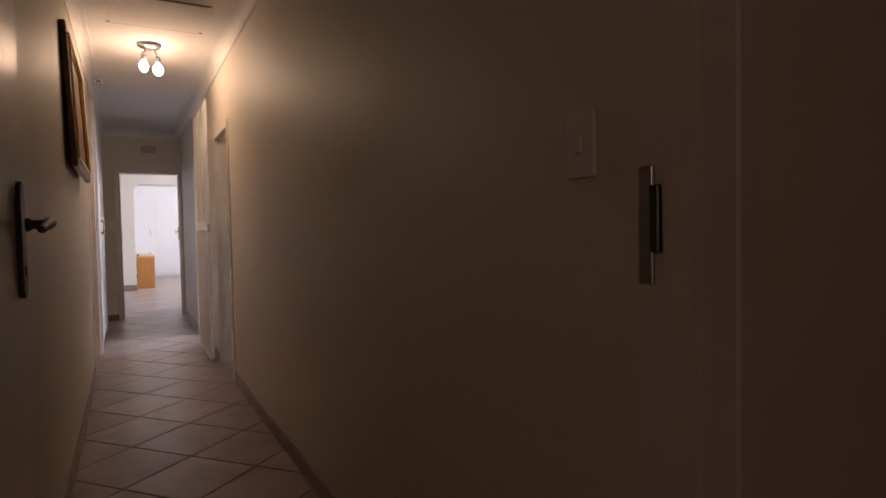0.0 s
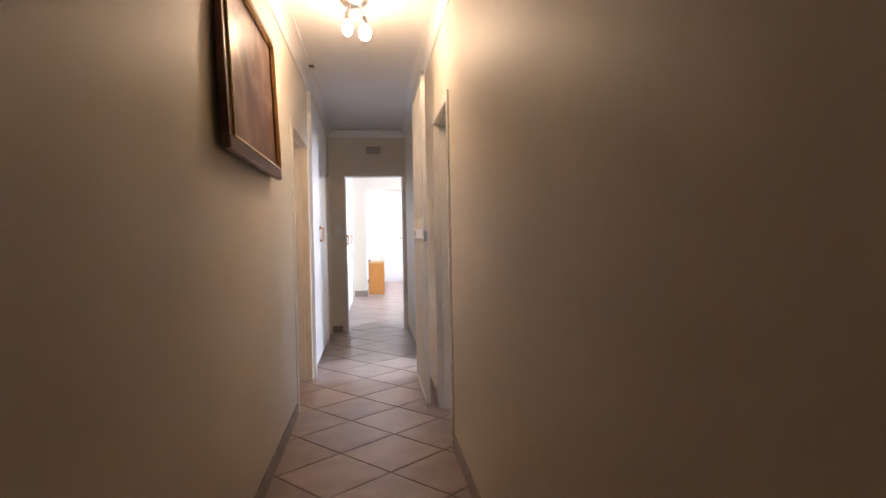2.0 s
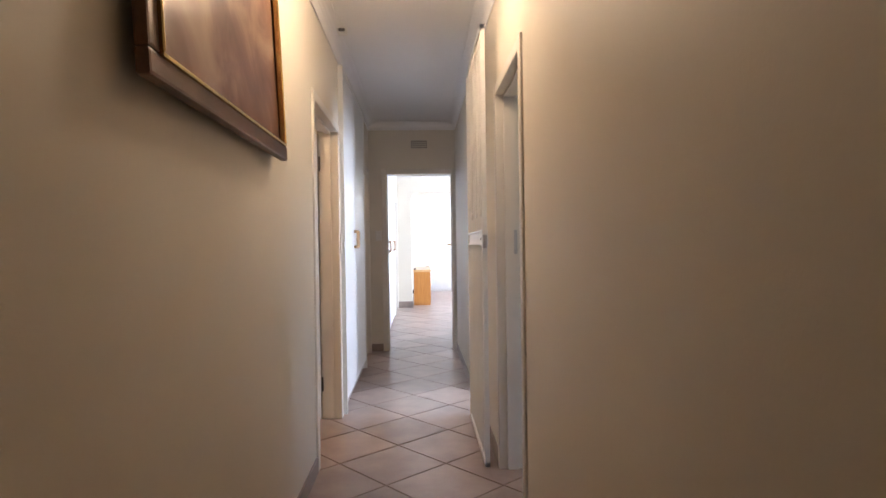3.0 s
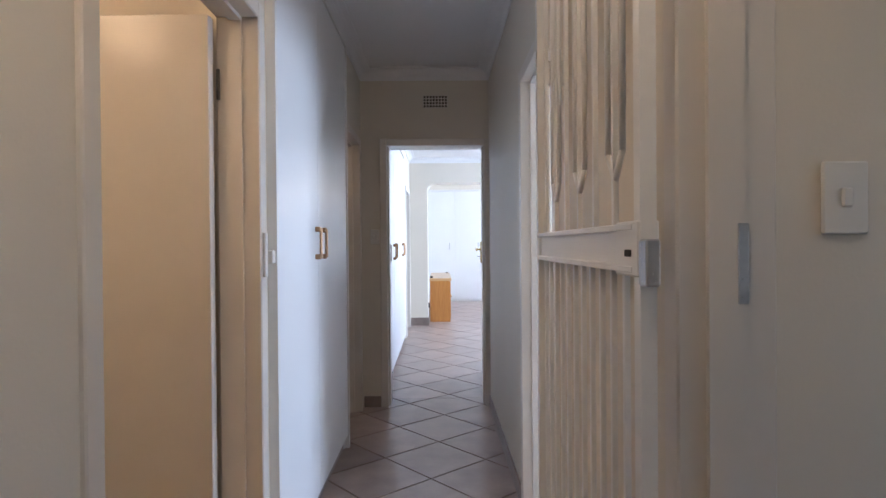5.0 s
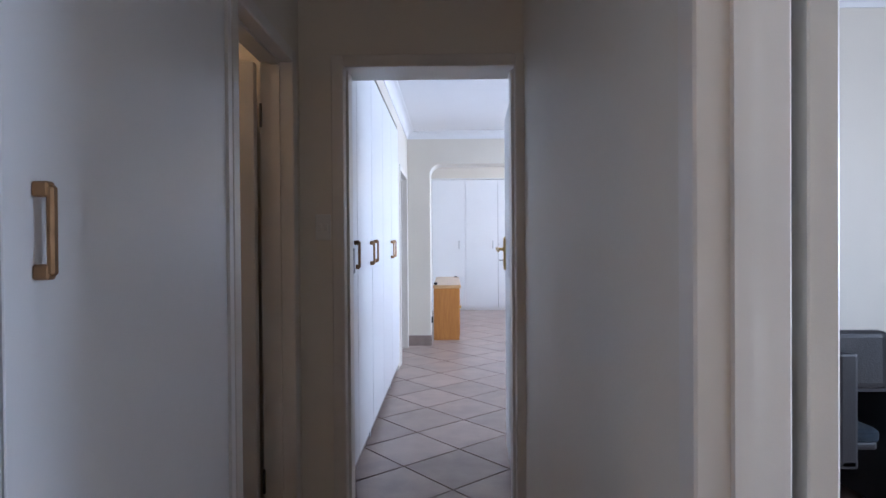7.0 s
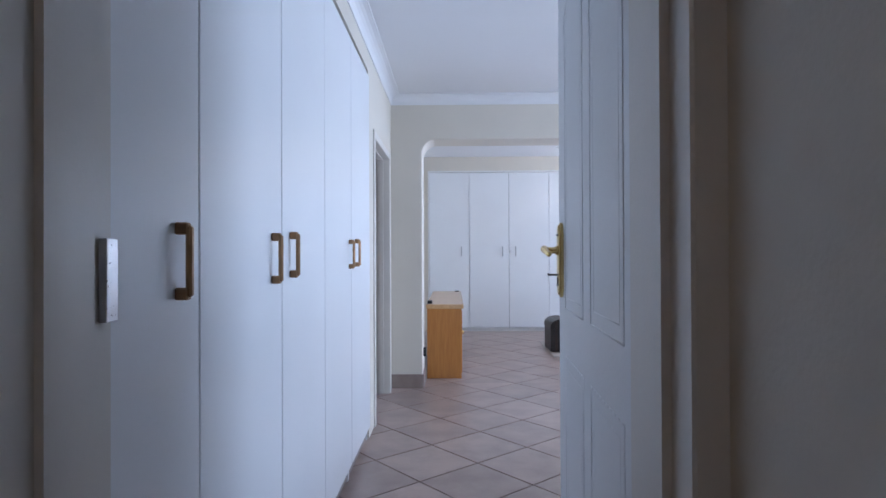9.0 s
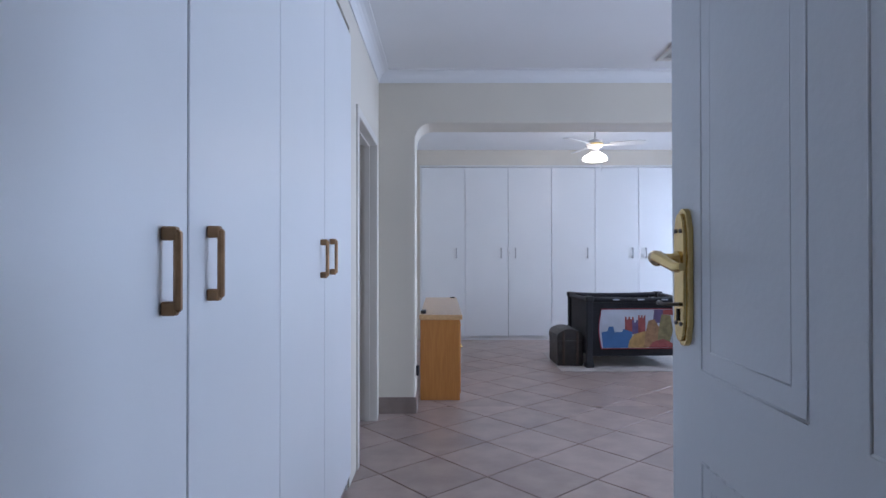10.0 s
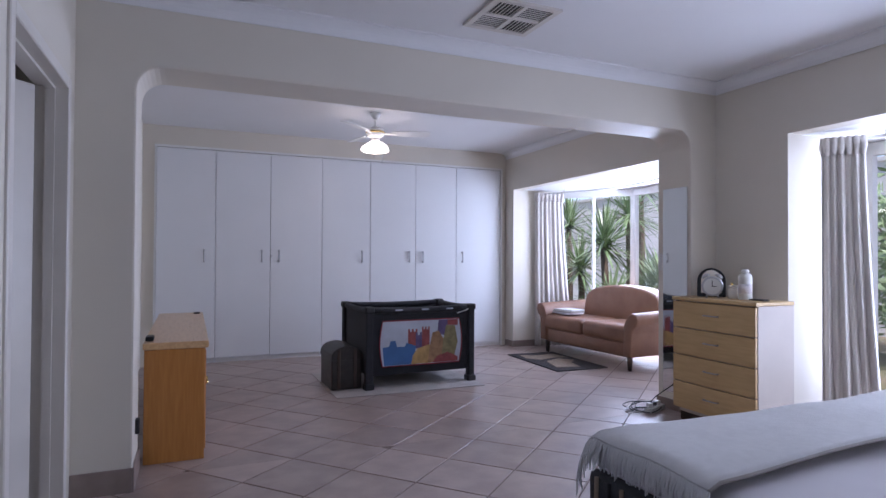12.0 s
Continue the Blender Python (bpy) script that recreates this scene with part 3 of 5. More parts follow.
# ---- bays, windows, garden ----
def bay(tag, x0, x1, ya, yb, z1, wx):
    structure("wall_bay_%s_north" % tag, box((x0, yb, 0), (x1, yb + 0.12, z1 + 0.12)), CREAM, "cream plaster side of the bay window", "wall")
    structure("wall_bay_%s_south" % tag, box((x0, ya - 0.12, 0), (x1, ya, z1 + 0.12)), CREAM, "cream plaster side of the bay window", "wall")
    structure("ceiling_bay_%s" % tag, box((x0, ya, z1), (x1, yb, z1 + 0.12)), WHITE_CEIL, "white ceiling of the bay window", "ceiling")
    w = thing("window_%s" % tag, (wx, (ya + yb) / 2, 0), "tall white-framed bay window looking on the garden", "window", kind="structure")
    bm = boxes(((wx - 0.03, ya, 0.0), (wx + 0.03, yb, 0.08)), ((wx - 0.03, ya, z1 - 0.10), (wx + 0.03, yb, z1 - 0.004)),
               ((wx - 0.03, ya, 0.08), (wx + 0.03, ya + 0.05, z1 - 0.10)), ((wx - 0.03, yb - 0.05, 0.08), (wx + 0.03, yb, z1 - 0.10)))
    fr = part("window_frame", bm, WHITE_TRIM, w)
    n = 4
    s = (yb - ya - 0.1) / n
    for i in range(1, n):
        y = ya + 0.05 + s * i
        part("mullion", box((wx - 0.025, y - 0.022, 0.08), (wx + 0.025, y + 0.022, z1 - 0.10), 0.004, 1), WHITE_TRIM, w)
    for i in range(n):
        y = ya + 0.05 + s * i
        p = part("pane", box((wx - 0.003, y + 0.01, 0.082), (wx + 0.003, y + s - 0.01, z1 - 0.102)), GLASS, w)
        p.visible_shadow = False
    return w




def canted_bay():
    """Three-sided bay behind the sofa: short side walls, then a front and two slanted lights."""
    z1 = 2.17
    for name, y in (("wall_bay_1_north", 16.80), ("wall_bay_1_south", 13.88)):
        structure(name, box((5.04, y, 0), (5.60, y + 0.12, z1 + 0.12)), CREAM, "cream plaster side of the bay window", "wall")
    structure("ceiling_bay_1", prism([(5.04, 13.88), (5.66, 13.88), (6.40, 14.75), (6.40, 16.05), (5.66, 16.92), (5.04, 16.92)], "z", z1 + 0.002, z1 + 0.14), WHITE_CEIL, "white ceiling of the bay window", "ceiling")
    w = thing("window_1", (6.3, 15.4, 0), "tall white-framed three-sided bay window looking on the garden", "window", kind="structure")
    for a, b in (((5.60, 16.82), (6.32, 16.0)), ((6.32, 16.0), (6.32, 14.8)), ((6.32, 14.8), (5.60, 13.98))):
        d = Vector((b[0] - a[0], b[1] - a[1], 0))
        L = d.length
        m = Matrix.Translation((a[0], a[1], 0)) @ Matrix.Rotation(math.atan2(d.y, d.x), 4, "Z")
        part("window_frame", moved(boxes(((0, -0.03, 0), (L, 0.03, 0.08)), ((0, -0.03, z1 - 0.09), (L, 0.03, z1)), ((0, -0.03, 0.08), (0.05, 0.03, z1 - 0.09)), ((L - 0.05, -0.03, 0.08), (L, 0.03, z1 - 0.09))), m), WHITE_TRIM, w)
        part("mullion", moved(box((L / 2 - 0.02, -0.024, 0.08), (L / 2 + 0.02, 0.024, z1 - 0.09), 0.004, 1), m), WHITE_TRIM, w)
        for s, e in ((0.05, L / 2 - 0.02), (L / 2 + 0.02, L - 0.05)):
            p = part("pane", moved(box((s, -0.003, 0.08), (e, 0.003, z1 - 0.09)), m), GLASS, w)
            p.visible_shadow = False


canted_bay()
bay("2", 4.82, 5.62, 10.20, 12.58, 2.12, 5.58)
for i, (y0, y1) in enumerate(((2.6, 4.2), (5.5, 7.1))):
    w = thing("window_%d" % (i + 3), (4.75, (y0 + y1) / 2, 0.9), "white-framed window in the side room", "window", kind="structure")
    part("window_frame", boxes(((4.72, y0, 0.9), (4.78, y1, 0.95)), ((4.72, y0, 2.05), (4.78, y1, 2.1)), ((4.72, y0, 0.95), (4.78, y0 + 0.05, 2.05)),
                               ((4.72, y1 - 0.05, 0.95), (4.78, y1, 2.05)), ((4.72, (y0 + y1) / 2 - 0.02, 0.95), (4.78, (y0 + y1) / 2 + 0.02, 2.05))), WHITE_TRIM, w)


def curtain(x0, y0, x1, y1, z0, z1, folds, depth, tie=None):
    """A gathered curtain between two points, with a pelmet knot at the top."""
    c = thing("curtain", ((x0 + x1) / 2, (y0 + y1) / 2, z0), "ivory cloth curtain drawn aside in soft folds", "curtain", "curtains")
    bm = bmesh.new()
    d = Vector((x1 - x0, y1 - y0, 0))
    nrm = Vector((-d.y, d.x, 0)).normalized()
    n, rows = folds * 8, 22
    grid = []
    for r in range(rows + 1):
        f = r / rows
        z = z1 + (z0 - z1) * f
        wave = depth * (0.55 + 0.45 * f)
        squeeze = 0.78 + 0.30 * f ** 1.4
        row = []
        for k in range(n + 1):
            u = (k / n) * squeeze
            off = wave * math.sin(2 * math.pi * folds * k / n + 0.5 * math.sin(3 * f)) + 0.5 * wave * math.sin(3.7 * k / n * folds + 2 * f) + 0.4 * wave * math.sin(1.9 * k / n * folds - 1.5 * f + 1)
            row.append(bm.verts.new(Vector((x0, y0, z)) + d * u + nrm * off))
        grid.append(row)
    for a, b in zip(grid, grid[1:]):
        for k in range(n):
            bm.faces.new((a[k], a[k + 1], b[k + 1], b[k])).smooth = True
    cloth = part("cloth", bm, CURTAIN, c)
    for i in range(folds * 2):
        q = Vector((x0, y0, z1)) + d * (0.78 * (i + 0.5) / (folds * 2)) + nrm * 0.02 * (-1) ** i
        part("heading_pleat", tube([q - Vector((0, 0, 0.09)), q - Vector((0, 0, 0.03)), q + Vector((0, 0, 0.035))], 0.02, 8, [0.012, 0.024, 0.016]), CURTAIN, c)
    so = cloth.modifiers.new("thickness", "SOLIDIFY")
    so.thickness = 0.003
    return c


curtain(5.20, 16.72, 5.66, 16.53, 0.02, 2.10, 7, 0.026)
curtain(4.86, 12.46, 5.05, 12.20, 0.02, 2.04, 6, 0.022)
for tag, a, b, z in (("", (5.25, 14.1), (5.25, 16.75), 2.12), ("", (4.95, 10.3), (4.95, 12.52), 2.07)):
    r = thing("curtain_rail", (a[0], (a[1] + b[1]) / 2, z), "white bowed curtain rail under the bay ceiling", "curtain rail")
    part("rail", tube([(a[0] + 0.45 * math.sin(math.pi * i / 14), a[1] + (b[1] - a[1]) * i / 14, z) for i in range(15)], 0.012), WHITE_TRIM, r)
    for i in (2, 7, 12):
        x, y = a[0] + 0.45 * math.sin(math.pi * i / 14), a[1] + (b[1] - a[1]) * i / 14
        part("bracket", box((x - 0.006, y - 0.006, z), (x + 0.006, y + 0.006, z + 0.05)), WHITE_TRIM, r)

structure("ground", box((-300, -300, -0.45), (300, 300, -0.15)), LAWN, "dry lawn and bare soil around the house", "ground")


def yucca(x, y, h, n, length, seed):
    rnd = random.Random(seed)
    t = thing("yucca", (x, y, -0.15), "sunlit yucca with stiff strap leaves outside the window", "plant", "garden plants")
    part("trunk", tube([(x, y, -0.2), (x + 0.03, y, h * 0.5), (x, y + 0.03, h)], 0.07, 8, [0.09, 0.07, 0.06]), BARK, t)
    bm = bmesh.new()
    for i in range(n):
        az, el = rnd.uniform(0, 2 * math.pi), rnd.uniform(-0.5, 1.45)
        L, w = length * rnd.uniform(0.75, 1.15), 0.028 * rnd.uniform(0.8, 1.3)
        d = Vector((math.cos(az) * math.cos(el), math.sin(az) * math.cos(el), math.sin(el)))
        side = Vector((-math.sin(az), math.cos(az), 0))
        base = Vector((x, y, h + rnd.uniform(-0.12, 0.1)))
        prev = None
        for k in range(5):
            f = k / 4
            c = base + d * L * f - Vector((0, 0, 0.35 * L * f * f * (0.4 + rnd.random() * 0.2)))
            ww = w * (1 - f) ** 0.6 + 0.002
            cur = [bm.verts.new(c - side * ww), bm.verts.new(c + Vector((0, 0, -0.006))), bm.verts.new(c + side * ww)]
            if prev:
                bm.faces.new((prev[0], prev[1], cur[1], cur[0]))
                bm.faces.new((prev[1], prev[2], cur[2], cur[1]))
            prev = cur
    part("leaves", bm, LEAF, t)


for i, (x, y, h, n, L) in enumerate([(8.0, 17.2, 0.75, 110, 0.95), (7.9, 18.6, 1.5, 110, 1.0), (9.0, 19.2, 2.1, 110, 1.0), (8.7, 20.4, 1.0, 100, 1.0),
                                     (9.6, 17.6, 1.9, 110, 1.0), (9.4, 21.8, 2.0, 100, 1.0), (10.4, 20.4, 2.9, 100, 1.1), (8.2, 16.2, 1.6, 90, 0.9), (10.2, 18.8, 0.8, 90, 1.0),
                                     (7.5, 17.9, 0.35, 120, 0.9), (8.5, 18.0, 0.6, 110, 1.0)]):
    yucca(x, y, h, n, L, i)


def shrub(x, y, h, r, seed, n=1800):
    rnd = random.Random(seed)
    t = thing("shrub", (x, y, -0.15), "leafy green garden shrub in the sun", "plant", "garden plants")
    bm = bmesh.new()
    for i in range(6):
        a = rnd.uniform(0, 6.28)
        tube_into(bm, [(x, y, -0.2), (x + 0.2 * math.cos(a), y + 0.2 * math.sin(a), h * 0.4), (x + r * 0.6 * math.cos(a), y + r * 0.6 * math.sin(a), h * 0.85)], 0.02, 6, True, [0.035, 0.025, 0.008])
    part("stems", bm, BARK, t)
    bm = bmesh.new()
    for i in range(n):
        d = Vector((rnd.gauss(0, 1), rnd.gauss(0, 1), rnd.gauss(0, 1))).normalized() * rnd.uniform(0.45, 1.0)
        d *= 1 + 0.35 * noise.noise(d * 2 + Vector((seed, 0, 0)))
        c = Vector((x + d.x * r, y + d.y * r, h * 0.55 + d.z * h * 0.55))
        a, b = Vector((rnd.gauss(0, 1), rnd.gauss(0, 1), rnd.gauss(0, 1))).normalized() * 0.09, Vector((rnd.gauss(0, 1), rnd.gauss(0, 1), rnd.gauss(0, 1))).normalized() * 0.035
        bm.faces.new([bm.verts.new(c - a), bm.verts.new(c + b), bm.verts.new(c + a), bm.verts.new(c - b)])
    part("leaves", bm, LEAF, t)


for i, (x, y, h, r) in enumerate([(9.6, 12.6, 2.6, 1.2), (10.2, 14.6, 2.4, 1.2), (9.2, 13.9, 2.3, 1.0)]):
    shrub(x, y, h, r, i)
g = structure("garden_wall", boxes(((12.2, 5, -0.15), (12.4, 34, 3.0)), ((12.15, 5, 3.0), (12.45, 34, 3.08))), GARDEN_WALL, "pale plastered garden wall behind the plants", "garden wall")

# ---- corridor things ----
pm = Matrix.Translation((0.104, 3.525, 1.935)) @ Matrix.Rotation(radians(-2.5), 4, "Y")


def picture():
    t = thing("framed_picture", (0.10, 3.655, 1.6), "large sepia print in a gilt-edged dark wooden frame", "picture")
    hw, hh, w = 0.588, 0.38, 0.055
    for a, b in (((-hw, -hh), (hw, -hh + w)), ((-hw, hh - w), (hw, hh)), ((-hw, -hh + w), (-hw + w, hh - w)), ((hw - w, -hh + w), (hw, hh - w))):
        part("frame_rail", moved(box((0.012, a[0], a[1]), (0.042, b[0], b[1]), 0.008), pm), FRAME_WOOD, t)
    lip = bmesh.new()
    i, o = w - 0.006, w + 0.003
    for a, b in (((-hw + i, -hh + i), (hw - i, -hh + o)), ((-hw + i, hh - o), (hw - i, hh - i)), ((-hw + i, -hh + o), (-hw + o, hh - o)), ((hw - o, -hh + o), (hw - i, hh - o))):
        box_into(lip, (0.03, a[0], a[1]), (0.052, b[0], b[1]), 0.003, 1)
    part("gilt_slip", moved(lip, pm), BRASS, t, "gilt inner slip")
    part("print", moved(box((0.02, -hw + w, -hh + w), (0.026, hw - w, hh - w)), pm), PRINT, t, "faded brown landscape print")


picture()


def spot_lamp():
    t = thing("ceiling_lamp", (0.57, 4.30, H), "round ceiling lamp with two bare lit globes", "lamp")
    part("rose", lathe([(0.085, 0), (0.085, -0.012), (0.07, -0.03), (0.03, -0.04)], 28, (0.57, 4.30, H)), STEEL, t)
    for p, q, r in (((0.55, 4.29), (0.53, 4.28), 0.032), ((0.60, 4.32), (0.63, 4.35), 0.038)):
        part("arm", tube([(p[0], p[1], H - 0.03), ((p[0] + q[0]) / 2, (p[1] + q[1]) / 2, H - 0.055), (q[0], q[1], H - 0.09)], 0.007), STEEL, t)
        part("lamp_holder", lathe([(0.016, 0), (0.019, -0.02), (0.019, -0.05)], 16, (q[0], q[1], H - 0.08)), STEEL, t)
        b = part("globe", lathe([(0.012, 0.0), (r * 0.6, -0.014), (r * 0.95, -0.035), (r, -0.05), (r * 0.9, -0.07), (r * 0.55, -0.088), (0.005, -0.096)], 20, (q[0], q[1], H - 0.125)), BULB, t, "glowing warm glass globe")
        b.visible_shadow = False


spot_lamp()
h = thing("ceiling_hatch", (0.6, 3.6, H), "white roof hatch panel in the corridor ceiling", "hatch")
part("panel", box((0.32, 3.33, H - 0.008), (0.88, 3.87, H - 0.001), 0.002, 1), WHITE_CEIL, h)
# dark strips painted in place of the shadow gaps beside the panel
for y in (3.872, 3.315):
    part("gap_shade", box((0.30, y, H - 0.004), (0.90, y + 0.013, H - 0.0005)), DARK_WOOD, h, "dark strip standing for the shadow gap at the edge")
s = thing("ceiling_detector", (0.17, 5.60, H), "small beige detector on the corridor ceiling", "detector")
part("body", box((0.165, 5.58, H - 0.045), (0.225, 5.64, H - 0.0), 0.006), PLASTIC, s)
part("lens", box((0.175, 5.572, H - 0.035), (0.215, 5.582, H - 0.015), 0.003, 1), DARK_STEEL, s)


def air_brick():
    t = thing("air_vent", (0.684, 8.58, 2.38), "perforated cream air brick above the doorway", "vent")
    x0, x1, z0, z1 = 0.585, 0.783, 2.33, 2.43
    nx, nz = 8, 4
    part("plate", box((x0, 8.572, z0), (x1, 8.578, z1), 0.001, 1), FRAME, t)
    for i in range(nx):
        for k in range(nz):
            cx, cz = x0 + 0.016 + (x1 - x0 - 0.032) * i / (nx - 1), z0 + 0.014 + (z1 - z0 - 0.028) * k / (nz - 1)
            # raised dark square painted for the shade in each hole
            part("hole", box((cx - 0.0075, 8.5695, cz - 0.0075), (cx + 0.0075, 8.573, cz + 0.0075)), RECESS_SHADE, t)


air_brick()


def switch(m, label, rockers=1, w=0.075, hgt=0.118):
    """Wall switch; local y out of the wall."""
    p = m.translation
    t = thing("light_switch", p, label, "switch", "wall switches")
    part("plate", moved(box((-w / 2, 0.0, -hgt / 2), (w / 2, 0.009, hgt / 2), 0.003, 1), m), PLASTIC, t)
    for i in range(rockers):
        c = (i - (rockers - 1) / 2) * 0.028
        part("rocker", moved(box((c - 0.009, 0.008, -0.016), (c + 0.009, 0.015, 0.016), 0.003, 1), m), PLASTIC, t)


switch(Matrix.Translation((1.10, 0.11, 1.335)) @ Matrix.Rotation(radians(90), 4, "Z"), "cream light switch on the dim corridor wall")
switch(Matrix.Translation((1.362, 4.95, 1.335)) @ Matrix.Rotation(radians(180), 4, "Z"), "white light switch on the spare room wall")
switch(Matrix.Translation((4.41, 13.52, 1.20)) @ Matrix.Rotation(radians(90), 4, "Z"), "white light switch beside the tall mirror", 1, 0.045, 0.14)
switch(Matrix.Translation((0.205, 8.58, 1.33)) @ Matrix.Rotation(radians(180), 4, "Z"), "cream double light switch beside the bedroom doorway", 2, 0.07, 0.115)


def security_gate():
    g = thing("security_gate", (1.03, 5.35, 0.04), "white steel security gate folded back against the wall", "gate")
    x, y0, y1, z0, z1 = 1.005, 4.875, 5.80, 0.04, 2.38
    fr = boxes(((x, y0, z0), (x + 0.025, y0 + 0.028, z1)), ((x, y1 - 0.028, z0), (x + 0.025, y1, z1)), ((x, y0, z1 - 0.025), (x + 0.025, y1, z1)), ((x, y0, z0), (x + 0.025, y1, z0 + 0.025)))
    part("gate_frame", fr, WHITE_TRIM, g)
    for z in (1.223, 1.290):
        part("rail", box((x - 0.004, y0 + 0.028, z - 0.006), (x + 0.022, y1 - 0.028, z + 0.006), 0.002, 1), WHITE_TRIM, g)
    part("mid_plate", box((x + 0.009, y0 + 0.11, 1.229), (x + 0.013, y1 - 0.028, 1.284)), WHITE_TRIM, g)
    lock = part("lock_box", box((x - 0.003, y0 + 0.002, 1.212), (x + 0.03, y0 + 0.115, 1.299), 0.003, 1), WHITE_TRIM, g)
    # keyhole shade painted as a dark slip on the lock box
    part("keyhole", box((x - 0.0045, y0 + 0.032, 1.243), (x - 0.0025, y0 + 0.062, 1.254), 0.0005, 1), RECESS_SHADE, lock)
    part("latch", box((x - 0.002, y0 - 0.03, 1.20), (x + 0.02, y0 + 0.004, 1.27), 0.003, 1), STEEL, lock)
    n = 11
    for i in range(1, n + 1):
        y = y0 + 0.028 + (y1 - y0 - 0.056) * i / (n + 1)
        part("bar", box((x + 0.006, y - 0.0054, z0 + 0.02), (x + 0.016, y + 0.0054, 1.224)), WHITE_TRIM, g)
    for i, y in enumerate([5.035, 5.165, 5.295, 5.425, 5.555, 5.685]):
        part("bar", box((x + 0.006, y - 0.0054, 1.289), (x + 0.016, y + 0.0054, z1 - 0.02)), WHITE_TRIM, g)
        if i % 2 == 0:
            for s in (-1, 1):
                bm = bmesh.new()
                for a, b in (((y, 1.375), (y + s * 0.043, 1.425)), ((y + s * 0.043, 1.422), (y + s * 0.043, z1 - 0.02))):
                    tube_into(bm, [(x + 0.0115, a[0], a[1]), (x + 0.0115, b[0], b[1])], 0.0058, 6)
                part("branch", bm, WHITE_TRIM, g)
    for z in (0.3, 1.75):
        part("hinge", box((x + 0.02, y1 - 0.02, z), (1.10, y1 + 0.01, z + 0.07), 0.003, 1), WHITE_TRIM, g)


security_gate()

# ---- study ----
def desk():
    t = thing("office_desk", (2.75, 8.85, 0), "black desk with a pale blue-grey drawer pedestal", "desk")
    part("desktop", box((1.50, 8.42, 0.725), (3.75, 9.22, 0.75), 0.004, 1), DESK_BLACK, t)
    part("side_panel", box((2.05, 8.50, 0), (2.075, 9.20, 0.724)), DESK_BLACK, t)
    part("side_panel", box((3.70, 8.50, 0), (3.725, 9.20, 0.724)), DESK_BLACK, t)
    part("modesty_panel", box((2.075, 8.98, 0.26), (2.70, 9.0, 0.724)), DESK_BLACK, t)
    part("keyboard_shelf", box((2.09, 8.52, 0.60), (2.66, 8.85, 0.615)), DESK_BLACK, t)
    side = part("pedestal", box((1.54, 8.50, 0.03), (2.049, 9.18, 0.722)), DESK_BLACK, t)
    part("cupboard_door", box((1.552, 8.475, 0.05), (2.04, 8.499, 0.70), 0.003, 1), DESK_GREY, side)
    part("handle", tube([(1.86, 8.475, 0.47), (1.858, 8.452, 0.46), (1.862, 8.448, 0.41), (1.858, 8.452, 0.37), (1.86, 8.475, 0.36)], 0.006), STEEL, side)
    ped = part("pedestal", box((2.70, 8.52, 0.05), (3.70, 9.18, 0.722)), DESK_BLACK, t)
    part("drawer", box((2.712, 8.495, 0.52), (3.15, 8.519, 0.712), 0.003, 1), DESK_GREY, ped)
    part("cupboard_door", box((2.712, 8.495, 0.07), (3.15, 8.519, 0.512), 0.003, 1), DESK_GREY, ped)
    part("handle", tube([(2.87, 8.495, 0.625), (2.88, 8.472, 0.62), (2.95, 8.468, 0.617), (3.0, 8.472, 0.62), (3.01, 8.495, 0.625)], 0.006), STEEL, ped)
    part("handle", tube([(2.81, 8.495, 0.37), (2.808, 8.472, 0.36), (2.812, 8.468, 0.31), (2.808, 8.472, 0.27), (2.81, 8.495, 0.26)], 0.006), STEEL, ped)


desk()


def office_chair():
    cx, cy = 2.21, 8.42
    t = thing("office_chair", (cx, cy, 0), "black typist chair on castors pushed up to the desk", "chair")
    seat = box((-0.21, -0.21, 0.47), (0.21, 0.21, 0.53), 0.03, 3)
    part("seat", moved(seat, Matrix.Translation((cx, cy + 0.02, 0))), BLUE_FABRIC, t, "dark teal upholstered seat")
    part("seat_shell", moved(box((-0.2, -0.2, 0.445), (0.2, 0.2, 0.48), 0.012), Matrix.Translation((cx, cy + 0.02, 0))), BLACK, t)
    back = box((-0.185, -0.025, 0.70), (0.185, 0.03, 0.92), 0.026, 3)
    for v in back.verts:
        v.co.y -= 0.25 + 0.9 * v.co.x * v.co.x - 0.03
        v.co.x *= 1 - 4.0 * (v.co.z - 0.81) ** 2
    part("backrest", moved(back, Matrix.Translation((cx, cy, 0))), BLACK, t)
    part("back_support", moved(box((-0.035, -0.285, 0.41), (0.035, -0.255, 0.84), 0.012), Matrix.Translation((cx + 0.02, cy, 0))), BLACK, t)
    part("support_bracket", moved(box((-0.035, -0.285, 0.415), (0.035, 0.05, 0.445), 0.008), Matrix.Translation((cx + 0.02, cy, 0))), BLACK, t)
    part("gas_lift", lathe([(0.016, 0.18), (0.016, 0.44)], 16, (cx, cy, 0)), STEEL, t)
    part("lift_cover", lathe([(0.04, 0.07), (0.036, 0.14), (0.027, 0.24)], 16, (cx, cy, 0)), BLACK, t)
    for i in range(5):
        a = radians(72 * i + 20)
        e = (cx + 0.28 * math.cos(a), cy + 0.28 * math.sin(a))
        leg = part("leg", tube([(cx, cy, 0.115), (cx + 0.15 * math.cos(a), cy + 0.15 * math.sin(a), 0.10), (*e, 0.068)], 0.02, 8, [0.028, 0.022, 0.017]), BLACK, t)
        part("castor", moved(lathe([(0.012, -0.022), (0.028, -0.02), (0.028, 0.02), (0.012, 0.022)], 16), Matrix.Translation((*e, 0.028)) @ Matrix.Rotation(a, 4, "Z") @ Matrix.Rotation(radians(90), 4, "X")), BLACK, leg)


